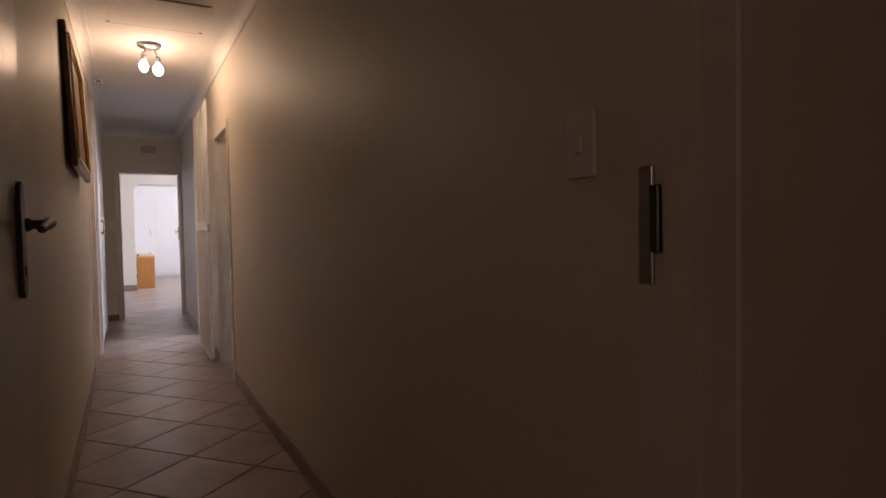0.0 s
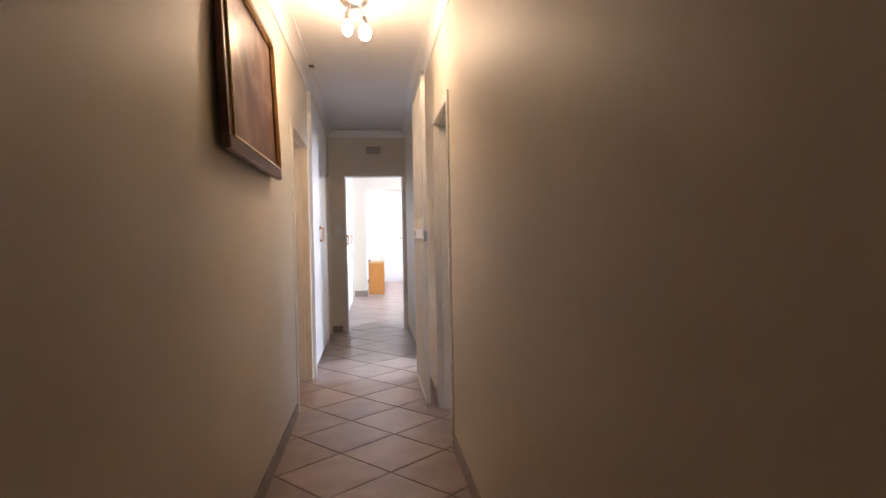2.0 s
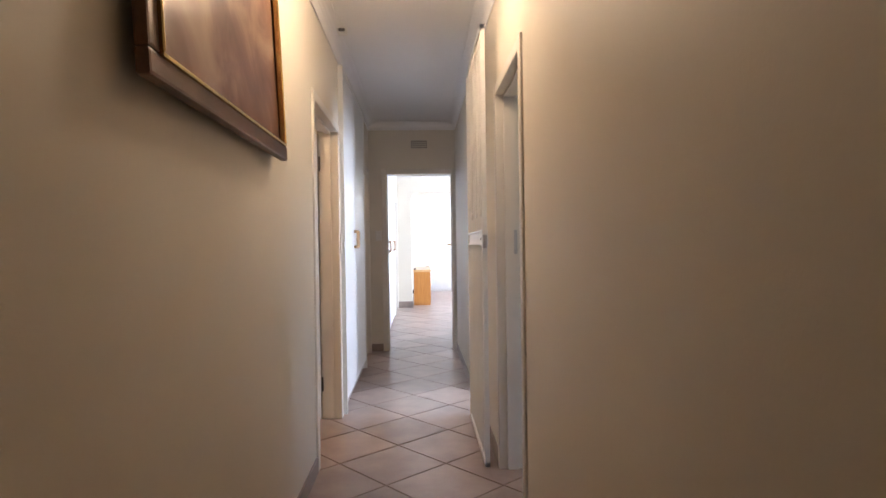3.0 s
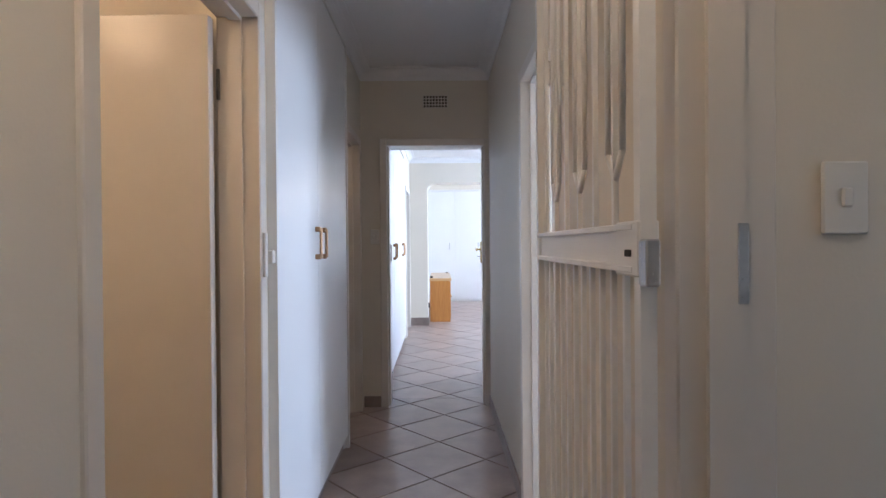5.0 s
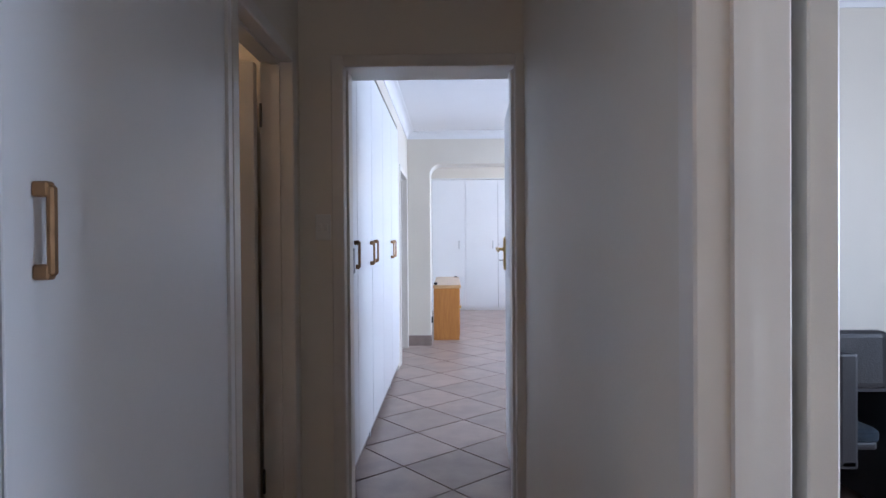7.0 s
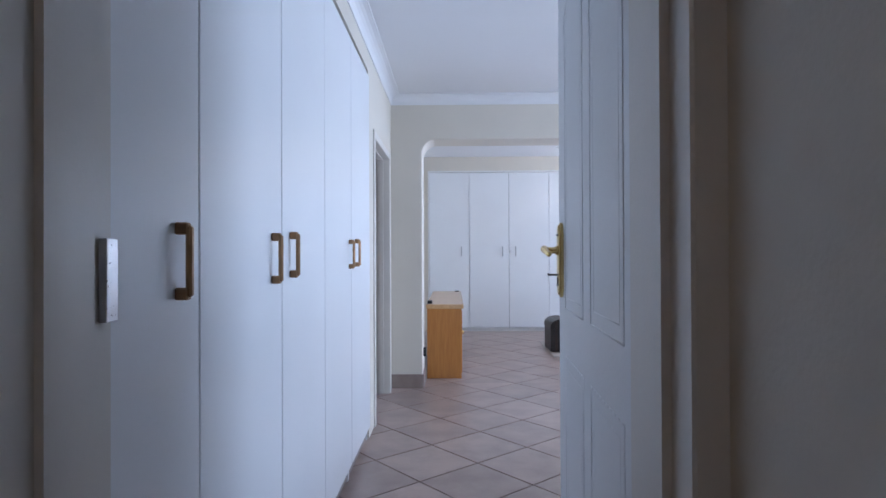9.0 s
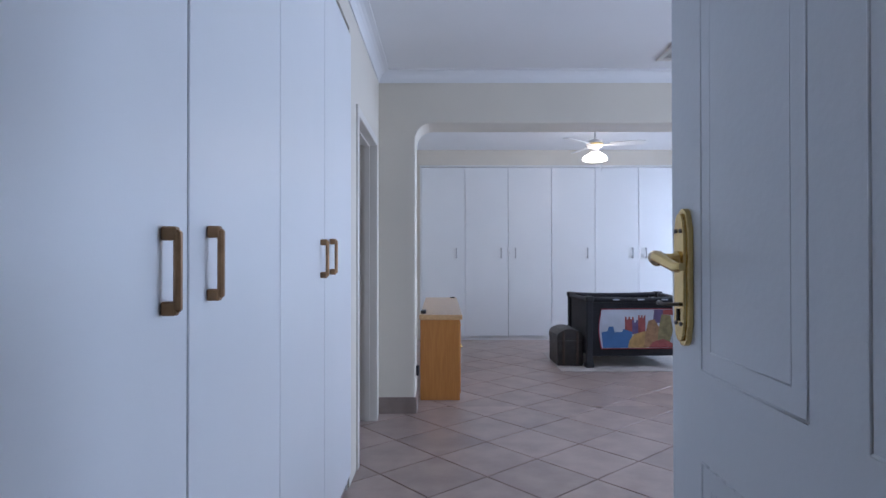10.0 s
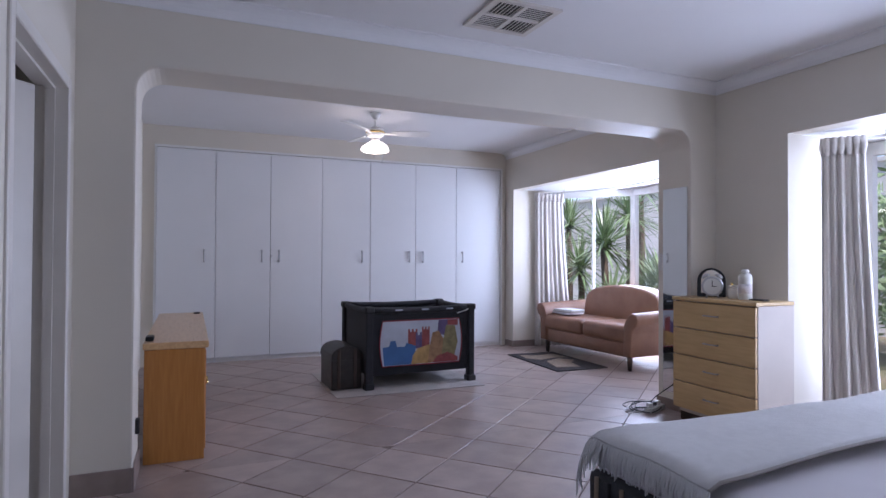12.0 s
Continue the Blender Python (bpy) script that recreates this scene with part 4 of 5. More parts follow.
office_chair()
t = thing("red_folder_box", (1.86, 8.62, 0.75), "red cardboard box on the black desk", "box")
part("box", box((1.72, 8.50, 0.751), (2.0, 8.74, 0.82), 0.004, 1), RED_CARD, t)
part("lid", box((1.715, 8.495, 0.815), (2.005, 8.745, 0.845), 0.006, 2), RED_CARD, t)

# ---- bedroom and alcove things ----
def sideboard():
    t = thing("pine_sideboard", (0.64, 14.6, 0), "long orange varnished pine sideboard along the wall", "sideboard")
    x0, x1, y0, y1 = 0.545, 0.885, 13.60, 15.55
    part("body", box((x0 + 0.01, y0 + 0.015, 0.02), (x1 - 0.01, y1 - 0.015, 0.672), 0.003, 1), PINE, t)
    part("top", box((x0, y0 - 0.008, 0.673), (x1 + 0.022, y1 + 0.008, 0.715), 0.008), PINE_TOP, t, "pale varnished top board")
    part("end_panel", box((x0 + 0.008, y0, 0.0), (x1, y0 + 0.014, 0.672), 0.002, 1), PINE, t)
    for i in range(4):
        a = y0 + 0.03 + i * 0.47
        dr = part("door", box((x1 - 0.009, a, 0.05), (x1 + 0.008, a + 0.45, 0.655), 0.004, 1), PINE, t)
        part("knob", moved(lathe([(0.008, 0), (0.015, 0.012), (0.012, 0.022), (0.003, 0.026)], 12), Matrix.Translation((x1 + 0.008, a + (0.40 if i % 2 == 0 else 0.05), 0.38)) @ Matrix.Rotation(radians(90), 4, "Y")), BRASS, dr)


sideboard()
r = thing("remote_control", (0.60, 13.72, 0.715), "small black gadget on the sideboard top", "gadget")
part("body", box((0.555, 13.66, 0.716), (0.60, 13.76, 0.746), 0.008), BLACK, r)
r = thing("wall_socket", (0.531, 13.35, 0.29), "black plug in a socket by the sideboard", "socket")
part("plug", box((0.530, 13.33, 0.26), (0.552, 13.38, 0.34), 0.006), BLACK, r)
r = thing("door_stop", (0.87, 15.5, 0.715), "small dark object at the back of the sideboard", "ornament")
part("body", box((0.83, 15.40, 0.716), (0.88, 15.44, 0.73), 0.004), BLACK, r)


def travel_cot():
    a = radians(2.5)
    m = Matrix.Translation((2.315, 14.98, 0)) @ Matrix.Rotation(a, 4, "Z")
    L, W, hh = 1.06, 0.74, 0.76
    t = thing("travel_cot", (2.85, 15.4, 0), "black folding travel cot with a printed side panel", "cot")

    def P(name, bm, mat, parent=t, label=""):
        return part(name, moved(bm, m), mat, parent, label)
    for x, y in ((0, 0), (L, 0), (0, W), (L, W)):
        P("corner_post", box((x - 0.035, y - 0.035, 0.04), (x + 0.035, y + 0.035, hh - 0.01), 0.014), BLACK_CLOTH)
        P("foot", box((x - 0.045, y - 0.05, 0.0), (x + 0.045, y + 0.05, 0.065), 0.016), BLACK)
        P("corner_cap", box((x - 0.045, y - 0.045, hh - 0.05), (x + 0.045, y + 0.045, hh + 0.01), 0.018, 3), BLACK)
    for p, q in (((0, 0), (L, 0)), ((0, W), (L, W)), ((0, 0), (0, W)), ((L, 0), (L, W))):
        n = 8
        pts = [(p[0] + (q[0] - p[0]) * i / n, p[1] + (q[1] - p[1]) * i / n, hh - 0.025 - 0.012 * math.sin(math.pi * i / n)) for i in range(n + 1)]
        P("top_rail", tube(pts, 0.03, 10), BLACK_CLOTH)
    # front: cloth border round a bowed window
    y = -0.012
    out = [(0.03, 0.13), (L - 0.03, 0.13), (L - 0.03, hh - 0.06), (0.03, hh - 0.06)]
    P("front_panel", prism(out, "y", -0.004, 0.004), BLACK_CLOTH)
    x0, x1, z0, z1, n = 0.13, L - 0.13, 0.205, 0.63, 10
    bow = lambda f: 0.028 * math.sin(math.pi * f)
    ring = [(x0 - bow(i / n), z0 + (z1 - z0) * i / n) for i in range(n + 1)] + [(x1 + bow(1 - i / n), z1 - (z1 - z0) * i / n) for i in range(n + 1)]
    scene_panel = P("printed_panel", prism(ring, "y", y, y + 0.004), COT_SKY, t, "pale sky-blue printed panel")
    edge = [(x, y - 0.001, z) for x, z in ring + ring[:1]]
    P("piping", tube(edge, 0.006, 6), RED_PIPING, t, "red piping round the print")

    def shape(pts, mat, lift, name="print_shape"):
        P(name, prism([(x0 + (x1 - x0) * u, z0 + (z1 - z0) * v) for u, v in pts], "y", y - 0.001 * lift, y - 0.001 * lift + 0.0008), mat, scene_panel)
    castle = lambda u, w, b, h: [(u, b), (u + w, b), (u + w, h), (u + w * 0.8, h), (u + w * 0.8, h - 0.06), (u + w * 0.6, h - 0.06), (u + w * 0.6, h), (u + w * 0.4, h), (u + w * 0.4, h - 0.06), (u + w * 0.2, h - 0.06), (u + w * 0.2, h), (u, h)]
    shape(castle(0.32, 0.12, 0.38, 0.80), COT_RED, 1.0)
    shape(castle(0.42, 0.13, 0.36, 0.72), COT_VIOLET, 1.3)
    shape(castle(0.50, 0.10, 0.40, 0.84), COT_RED, 1.6)
    shape([(0.02, 0.02), (0.40, 0.02), (0.42, 0.42), (0.30, 0.50), (0.28, 0.42), (0.18, 0.42), (0.16, 0.56), (0.10, 0.56), (0.08, 0.44), (0.0, 0.42)], COT_BLUE, 2.0)
    shape([(0.36, 0.02), (0.62, 0.02), (0.68, 0.30), (0.60, 0.44), (0.44, 0.36), (0.38, 0.20)], COT_YELLOW, 2.3)
    shape([(0.58, 0.03), (0.78, 0.03), (0.80, 0.50), (0.72, 0.74), (0.64, 0.70), (0.60, 0.40)], COT_TAN, 2.6)
    shape([(0.76, 0.10), (0.92, 0.06), (0.98, 0.46), (0.94, 0.84), (0.82, 0.86), (0.78, 0.50)], COT_OLIVE, 2.9)
    shape([(0.70, 0.66), (0.84, 0.62), (0.86, 0.98), (0.72, 0.98)], COT_VIOLET, 2.2)
    shape([(0.84, 0.86), (0.98, 0.84), (0.98, 0.98), (0.84, 0.98)], COT_RED, 2.4)
    shape([(0.64, 0.02), (0.98, 0.02), (0.98, 0.12), (0.84, 0.24), (0.70, 0.16)], COT_RED, 3.2)
    for p, q in (((0, 0.03), (0, W - 0.03)), ((L, 0.03), (L, W - 0.03))):
        P("side_panel", box((p[0] - 0.004, p[1], 0.13), (p[0] + 0.004, q[1], hh - 0.06)), BLACK_CLOTH)
    P("back_panel", box((0.03, W - 0.004, 0.13), (L - 0.03, W + 0.004, hh - 0.06)), BLACK_CLOTH)
    P("base_board", box((0.02, 0.02, 0.12), (L - 0.02, W - 0.02, 0.16), 0.006, 1), BLACK_CLOTH)
    for x in (0.25, 0.52, 0.78):
        P("label_tab", box((x, -0.034, hh - 0.035), (x + 0.07, -0.0305, hh - 0.022)), COT_SKY, t, "pale woven label tab")
    P("strap", tube([(L + 0.01, -0.035, hh - 0.0), (L - 0.06, -0.037, hh - 0.05), (L - 0.16, -0.036, hh - 0.075)], 0.006, 6), PLASTIC, t, "pale strap over the rail")


COT_SKY = material("print_pale_sky", (0.55, 0.60, 0.70), 0.6, vary=0.08, scale=6, bump=0.01)
COT_BLUE = material("print_blue", (0.06, 0.17, 0.42), 0.6, vary=0.1, bump=0.01)
COT_RED = material("print_brick_red", (0.34, 0.08, 0.08), 0.6, vary=0.15, scale=20, bump=0.01)
COT_VIOLET = material("print_violet", (0.14, 0.10, 0.24), 0.6, vary=0.15, scale=15, bump=0.01)
COT_YELLOW = material("print_ochre", (0.52, 0.33, 0.12), 0.6, vary=0.15, scale=18, bump=0.01)
COT_TAN = material("print_tan", (0.42, 0.24, 0.12), 0.6, vary=0.2, scale=18, bump=0.01)
COT_OLIVE = material("print_olive", (0.30, 0.26, 0.12), 0.6, vary=0.2, scale=18, bump=0.01)
travel_cot()

m_ = thing("floor_mat", (2.7, 15.3, 0.001), "thin pale grey mat lying under the travel cot", "mat")
part("mat", moved(box((-0.75, -0.42, 0.001), (0.69, 0.75, 0.009), 0.003, 1), Matrix.Translation((2.72, 15.18, 0)) @ Matrix.Rotation(radians(0), 4, "Z")), MAT_GREY, m_)


def trunk():
    m = Matrix.Translation((2.125, 15.27, 0.009)) @ Matrix.Rotation(radians(1), 4, "Z")
    t = thing("storage_trunk", (2.125, 15.27, 0.009), "dark brown leatherette trunk with a domed lid on the mat", "trunk")
    w, d_, hh = 0.142, 0.22, 0.275
    part("box", moved(box((-w, -d_, 0), (w, d_, hh), 0.012), m), TRUNK, t)
    n = 10
    out = [(-w - 0.006, hh)] + [(-(w + 0.006) * math.cos(math.pi * i / n), hh + 0.012 + 0.11 * math.sin(math.pi * i / n) ** 0.8) for i in range(n + 1)] + [(w + 0.006, hh)]
    part("lid", moved(prism(out, "y", -d_ - 0.006, d_ + 0.006), m), TRUNK, t)
    for x in (-0.075, 0.075):
        part("strap", moved(box((x - 0.014, -d_ - 0.012, 0.01), (x + 0.014, -d_ - 0.004, hh + 0.10), 0.003, 1), m), DARK_WOOD, t)


trunk()


def rug():
    t = thing("small_rug", (4.79, 15.63, 0.001), "dark brown rug with pale angular patches by the sofa", "rug")
    m = Matrix.Translation((4.79, 15.63, 0)) @ Matrix.Rotation(radians(-2), 4, "Z")
    part("rug_body", moved(box((-0.33, -0.58, 0.001), (0.33, 0.58, 0.012), 0.004, 1), m), RUG_DARK, t)
    for pts in ([(-0.22, -0.40), (0.05, -0.46), (0.10, -0.20), (0.24, -0.05), (0.12, 0.10), (-0.12, -0.02), (-0.18, -0.2)],
                [(-0.14, 0.08), (0.08, 0.16), (0.26, 0.12), (0.22, 0.42), (-0.02, 0.36), (-0.22, 0.46), (-0.26, 0.22)]):
        part("patch", moved(prism(pts, "z", 0.011, 0.0145), m), RUG_PALE, t, "pale beige patch")


RUG_DARK = material("dark_brown_rug_pile", (0.035, 0.028, 0.03), 0.95, vary=0.2, scale=20, bump=0.15, fine=250)
RUG_PALE = material("beige_rug_pile", (0.30, 0.23, 0.17), 0.95, vary=0.15, scale=20, bump=0.15, fine=250)
rug()


def smooth(bm):
    for f in bm.faces:
        f.smooth = True
    return bm


def sofa():
    m = Matrix.Translation((5.11, 15.55, 0)) @ Matrix.Rotation(radians(3), 4, "Z")
    t = thing("loveseat_sofa", (5.5, 15.55, 0), "tan leather two-seat sofa with scrolled arms in the bay", "sofa")

    def P(name, bm, mat=LEATHER, parent=t):
        return part(name, moved(smooth(bm), m), mat, parent)
    P("base", box((0.03, -0.76, 0.14), (0.80, 0.76, 0.32), 0.04, 3))
    for s in (-1, 1):
        c = box((0.0, -0.375 + s * 0.378, 0.30), (0.62, 0.375 + s * 0.378, 0.475), 0.06, 4)
        for v in c.verts:
            if v.co.z > 0.4:
                v.co.z += 0.03 * math.cos((v.co.y - s * 0.378) / 0.375 * 1.4)
        P("seat_cushion", c)
    n = 16
    arc = [(-0.66, 0.40), *[(0.66 * -math.cos(math.pi * i / n) * 0.97, 0.62 + 0.27 * math.sin(math.pi * i / n) ** 0.55) for i in range(n + 1)], (0.66, 0.40)]
    back = prism(arc, "x", 0.56, 0.80, 0.035)
    for v in back.verts:
        v.co.x += 0.12 * (v.co.z - 0.4)
    P("backrest", back)
    for s in (-1, 1):
        sweep = bmesh.new()
        prof = [(0.0, 0.16), (0.0, 0.46), (0.015, 0.52), (0.06, 0.60), (0.12, 0.635), (0.19, 0.62), (0.215, 0.56), (0.19, 0.50), (0.14, 0.46), (0.125, 0.40), (0.12, 0.16)]
        pts = [(s * (0.70 + y), z) for y, z in prof]
        arm = prism(pts, "x", 0.0, 0.76, 0.0)
        bmesh.ops.recalc_face_normals(arm, faces=arm.faces)
        bmesh.ops.bevel(arm, geom=[e for e in arm.edges if abs(e.verts[0].co.x - e.verts[1].co.x) < 1e-4], offset=0.018, segments=2, profile=0.6, affect="EDGES")
        for v in arm.verts:
            if v.co.x > 0.3:
                v.co.z += 0.06 * (v.co.x - 0.3) if v.co.z > 0.45 else 0
        P("armrest", arm)
        sweep.free()
    for x in (0.06, 0.74):
        for y in (-0.74, 0.74):
            P("foot", lathe([(0.022, 0), (0.03, 0.10), (0.034, 0.15)], 12, (x, y, 0)), DARK_WOOD)


sofa()
t = thing("folded_cloths", (5.30, 16.08, 0.5), "small stack of folded pale cloths on the sofa seat", "cloth")
for i in range(3):
    part("folded_cloth", moved(smooth(box((-0.13 + 0.01 * i, -0.17, 0), (0.13, 0.17 - 0.015 * i, 0.02), 0.008, 2)), Matrix.Translation((5.30, 16.08, 0.508 + 0.021 * i)) @ Matrix.Rotation(radians(5 * i), 4, "Z")), [LINEN, MAT_GREY, THROW][i], t)


def dresser():
    x0, x1, y0, y1, hh = 4.205, 4.57, 12.46, 13.18, 0.94
    t = thing("chest_of_drawers", (4.48, 12.84, 0), "pale maple four-drawer chest with plain sides", "chest of drawers")
    part("carcass", boxes(((x0 + 0.022, y0, 0.10), (x1, y0 + 0.018, hh - 0.026)), ((x0 + 0.022, y1 - 0.018, 0.10), (x1, y1, hh - 0.026)), ((x1 - 0.01, y0 + 0.018, 0.10), (x1, y1 - 0.018, hh - 0.026)),
                          ((x0 + 0.03, y0 + 0.018, 0.10), (x1 - 0.01, y1 - 0.018, 0.12)), ((x0 + 0.05, y0 + 0.018, 0.07), (x0 + 0.055, y1 - 0.018, hh - 0.03))), BOARD, t, "pale beige carcass")
    part("top", box((x0 - 0.008, y0 - 0.008, hh - 0.025), (x1, y1 + 0.004, hh), 0.004, 1), MAPLE, t)
    part("plinth", box((x0 + 0.06, y0 + 0.02, 0), (x1 - 0.02, y1 - 0.02, 0.099)), DARK_WOOD, t)
    n = 4
    s = (hh - 0.03 - 0.105) / n
    for i in range(n):
        z = 0.105 + s * i
        dr = part("drawer", box((x0, y0 + 0.004, z + 0.003), (x0 + 0.02, y1 - 0.004, z + s - 0.004), 0.002, 1), MAPLE, t)
        yc, zc = (y0 + y1) / 2, z + s * 0.55
        part("handle", tube([(x0, yc - 0.06, zc), (x0 - 0.018, yc - 0.056, zc), (x0 - 0.022, yc, zc), (x0 - 0.018, yc + 0.056, zc), (x0, yc + 0.06, zc)], 0.005), STEEL, dr)


dresser()


def clock():
    m = Matrix.Translation((4.37, 12.955, 0.941)) @ Matrix.Rotation(radians(-50), 4, "Z") @ Matrix.Scale(1.35, 4)
    t = thing("alarm_clock", (4.37, 12.955, 0.941), "round silver twin-bell alarm clock on the chest", "clock")
    face = lathe([(0.05, 0), (0.055, 0.004), (0.055, 0.04), (0.05, 0.044)], 28)
    up = Matrix.Translation((0, 0, 0.062)) @ Matrix.Rotation(radians(90), 4, "X")
    part("case", moved(face, m @ up), STEEL, t)
    part("dial", moved(lathe([(0.044, 0.044), (0.044, 0.046)], 28), m @ up), PLASTIC, t, "white dial")
    part("hand", moved(box((-0.002, -0.002, 0.046), (0.002, 0.032, 0.048)), m @ up), BLACK, t)
    part("hand", moved(box((-0.002, -0.002, 0.046), (0.022, 0.002, 0.048)), m @ up), BLACK, t)
    for s in (-1, 1):
        part("bell", moved(lathe([(0.022, 0), (0.02, 0.01), (0.008, 0.018)], 16), m @ Matrix.Translation((s * 0.03, -0.02, 0.112)) @ Matrix.Rotation(radians(28 * s), 4, "Y")), STEEL, t)
        part("foot", moved(tube([(s * 0.02, -0.02, 0.02), (s * 0.032, -0.02, 0.0)], 0.005), m), STEEL, t)


clock()
t = thing("table_mirror", (4.43, 13.02, 0.941), "black arch-shaped frame standing on the chest", "picture frame")
out = [(-0.075, 0), *[(-0.075 * math.cos(math.pi * i / 14), 0.09 + 0.075 * math.sin(math.pi * i / 14)) for i in range(15)], (0.075, 0)]
fm = Matrix.Translation((4.43, 13.02, 0.941)) @ Matrix.Rotation(radians(-50), 4, "Z") @ Matrix.Rotation(radians(-8), 4, "X") @ Matrix.Scale(1.32, 4)
part("frame", moved(prism(out, "y", -0.012, 0.012, 0.003), fm), BLACK, t)
part("glass", moved(prism([(x * 0.72, 0.02 + z * 0.8) for x, z in out], "y", -0.0145, -0.0125), fm), GLASSWARE, t)
t = thing("lotion_bottle", (4.40, 12.70, 0.941), "white plastic lotion bottle on the chest", "bottle")
part("bottle", lathe([(0.043, 0), (0.045, 0.004), (0.045, 0.155), (0.038, 0.178), (0.017, 0.188)], 20, (4.40, 12.70, 0.941)), PLASTIC, t)
part("cap", lathe([(0.026, 0.188), (0.026, 0.208), (0.019, 0.213)], 16, (4.40, 12.70, 0.941)), PLASTIC, t)
part("label", lathe([(0.0454, 0.045), (0.0456, 0.09), (0.0454, 0.11)], 20, (4.40, 12.70, 0.941)), LINEN, t, "pale printed label")
t = thing("jar", (4.40, 12.80, 0.941), "small cream jar with a flat lid on the chest", "jar")
part("jar", lathe([(0.030, 0), (0.033, 0.004), (0.035, 0.075)], 20, (4.40, 12.80, 0.941)), GLASSWARE, t)
part("lid", lathe([(0.036, 0.076), (0.036, 0.092), (0.032, 0.095)], 20, (4.40, 12.80, 0.941)), PLASTIC, t)
t = thing("perfume_bottle", (4.46, 12.86, 0.941), "slim gold-topped perfume bottle on the chest", "bottle")
part("bottle", box((4.448, 12.85, 0.941), (4.472, 12.874, 1.03), 0.004), GLASSWARE, t)
part("cap", lathe([(0.009, 0.08), (0.009, 0.11)], 12, (4.46, 12.862, 0.941)), BRASS, t)
t = thing("phone", (4.40, 12.58, 0.941), "flat dark phone lying on the chest", "phone")
part("body", box((4.37, 12.53, 0.9415), (4.43, 12.65, 0.950), 0.003, 1), BLACK, t)


def cables():
    rnd = random.Random(7)
    t = thing("multi_plug", (4.22, 13.47, 0), "white multi-plug adaptor in a tangle of cables on the floor", "extension lead")
    part("adaptor", moved(box((-0.12, -0.03, 0.001), (0.12, 0.03, 0.04), 0.006), Matrix.Translation((4.25, 13.42, 0)) @ Matrix.Rotation(radians(20), 4, "Z")), PLASTIC, t)
    for i in range(3):
        part("plug", moved(box((-0.02, -0.02, 0.04), (0.02, 0.02, 0.075), 0.006), Matrix.Translation((4.18 + 0.06 * i, 13.40 + 0.022 * i, 0))), [PLASTIC, BLACK, PLASTIC][i], t)
    for i in range(5):
        pts, a, r0 = [], rnd.uniform(0, 6), rnd.uniform(0.07, 0.16)
        for k in range(26):
            u = k / 25
            a += rnd.uniform(0.2, 0.5)
            pts.append((4.18 + r0 * math.cos(a) * (0.6 + u), 13.46 + 0.8 * r0 * math.sin(a), 0.006 + 0.05 * abs(math.sin(3 * u + i)) * (i > 1)))
        part("cable", tube(pts, 0.004, 5), [BLACK, PLASTIC, BLACK, BLACK, PLASTIC][i], t)
    part("cable", tube([(4.20, 13.44, 0.05), (4.24, 13.4, 0.12), (4.34, 13.32, 0.22), (4.385, 13.21, 0.42)], 0.004, 6), BLACK, t)


cables()

mr = thing("wall_mirror", (4.40, 13.35, 0.15), "tall frameless mirror fixed on the side of the opening", "mirror")
part("mirror_glass", box((4.400, 13.225, 0.14), (4.4085, 13.485, 1.80), 0.001, 1), MIRROR, mr)


def fan():
    cx, cy, top = 2.52, 15.5, 2.70
    t = thing("ceiling_fan", (cx, cy, top), "white three-blade ceiling fan with a lit glass shade", "fan")
    part("canopy", lathe([(0.055, 0), (0.055, -0.02), (0.03, -0.06)], 20, (cx, cy, top)), WHITE_TRIM, t)
    part("downrod", lathe([(0.012, -0.05), (0.012, -0.16)], 12, (cx, cy, top)), WHITE_TRIM, t)
    part("motor", lathe([(0.03, -0.14), (0.085, -0.165), (0.095, -0.20), (0.085, -0.235), (0.04, -0.26)], 24, (cx, cy, top)), WHITE_TRIM, t)
    part("trim_ring", lathe([(0.096, -0.19), (0.099, -0.20), (0.096, -0.21)], 24, (cx, cy, top)), BRASS, t)
    part("light_fitter", lathe([(0.04, -0.26), (0.05, -0.28), (0.05, -0.30)], 20, (cx, cy, top)), WHITE_TRIM, t)
    n = 36
    bm = bmesh.new()
    rings = []
    for r, z in ((0.05, -0.295), (0.085, -0.315), (0.125, -0.345), (0.14, -0.375), (0.12, -0.395), (0.06, -0.405), (0.005, -0.407)):
        rings.append([bm.verts.new((cx + r * (1 + 0.06 * math.cos(9 * 2 * math.pi * k / n)) * math.cos(2 * math.pi * k / n), cy + r * (1 + 0.06 * math.cos(9 * 2 * math.pi * k / n)) * math.sin(2 * math.pi * k / n), top + z)) for k in range(n)])
    for a, b in zip(rings, rings[1:]):
        for k in range(n):
            bm.faces.new((a[k], a[(k + 1) % n], b[(k + 1) % n], b[k])).smooth = True
    sh = part("shade", bm, GLOW, t, "glowing scalloped glass shade")
    sh.visible_shadow = False
    part("pull_chain", tube([(cx + 0.06, cy - 0.05, top - 0.29), (cx + 0.06, cy - 0.05, top - 0.52)], 0.003, 6), STEEL, t)
    part("pull_chain", tube([(cx - 0.03, cy - 0.07, top - 0.29), (cx - 0.03, cy - 0.07, top - 0.47)], 0.003, 6), STEEL, t)
    for i in range(3):
        a = radians(120 * i - 18)
        mm = Matrix.Translation((cx, cy, top - 0.205)) @ Matrix.Rotation(a, 4, "Z") @ Matrix.Rotation(radians(-11), 4, "X")
        bl = part("blade", moved(prism([(0.17, -0.045), (0.20, -0.055), (0.52, -0.065), (0.56, -0.04), (0.56, 0.04), (0.52, 0.065), (0.20, 0.055), (0.17, 0.045)], "z", -0.004, 0.004), mm), WHITE_TRIM, t)
        part("blade_iron", moved(box((0.08, -0.018, -0.012), (0.22, 0.018, -0.004), 0.003, 1), mm), WHITE_TRIM, bl)


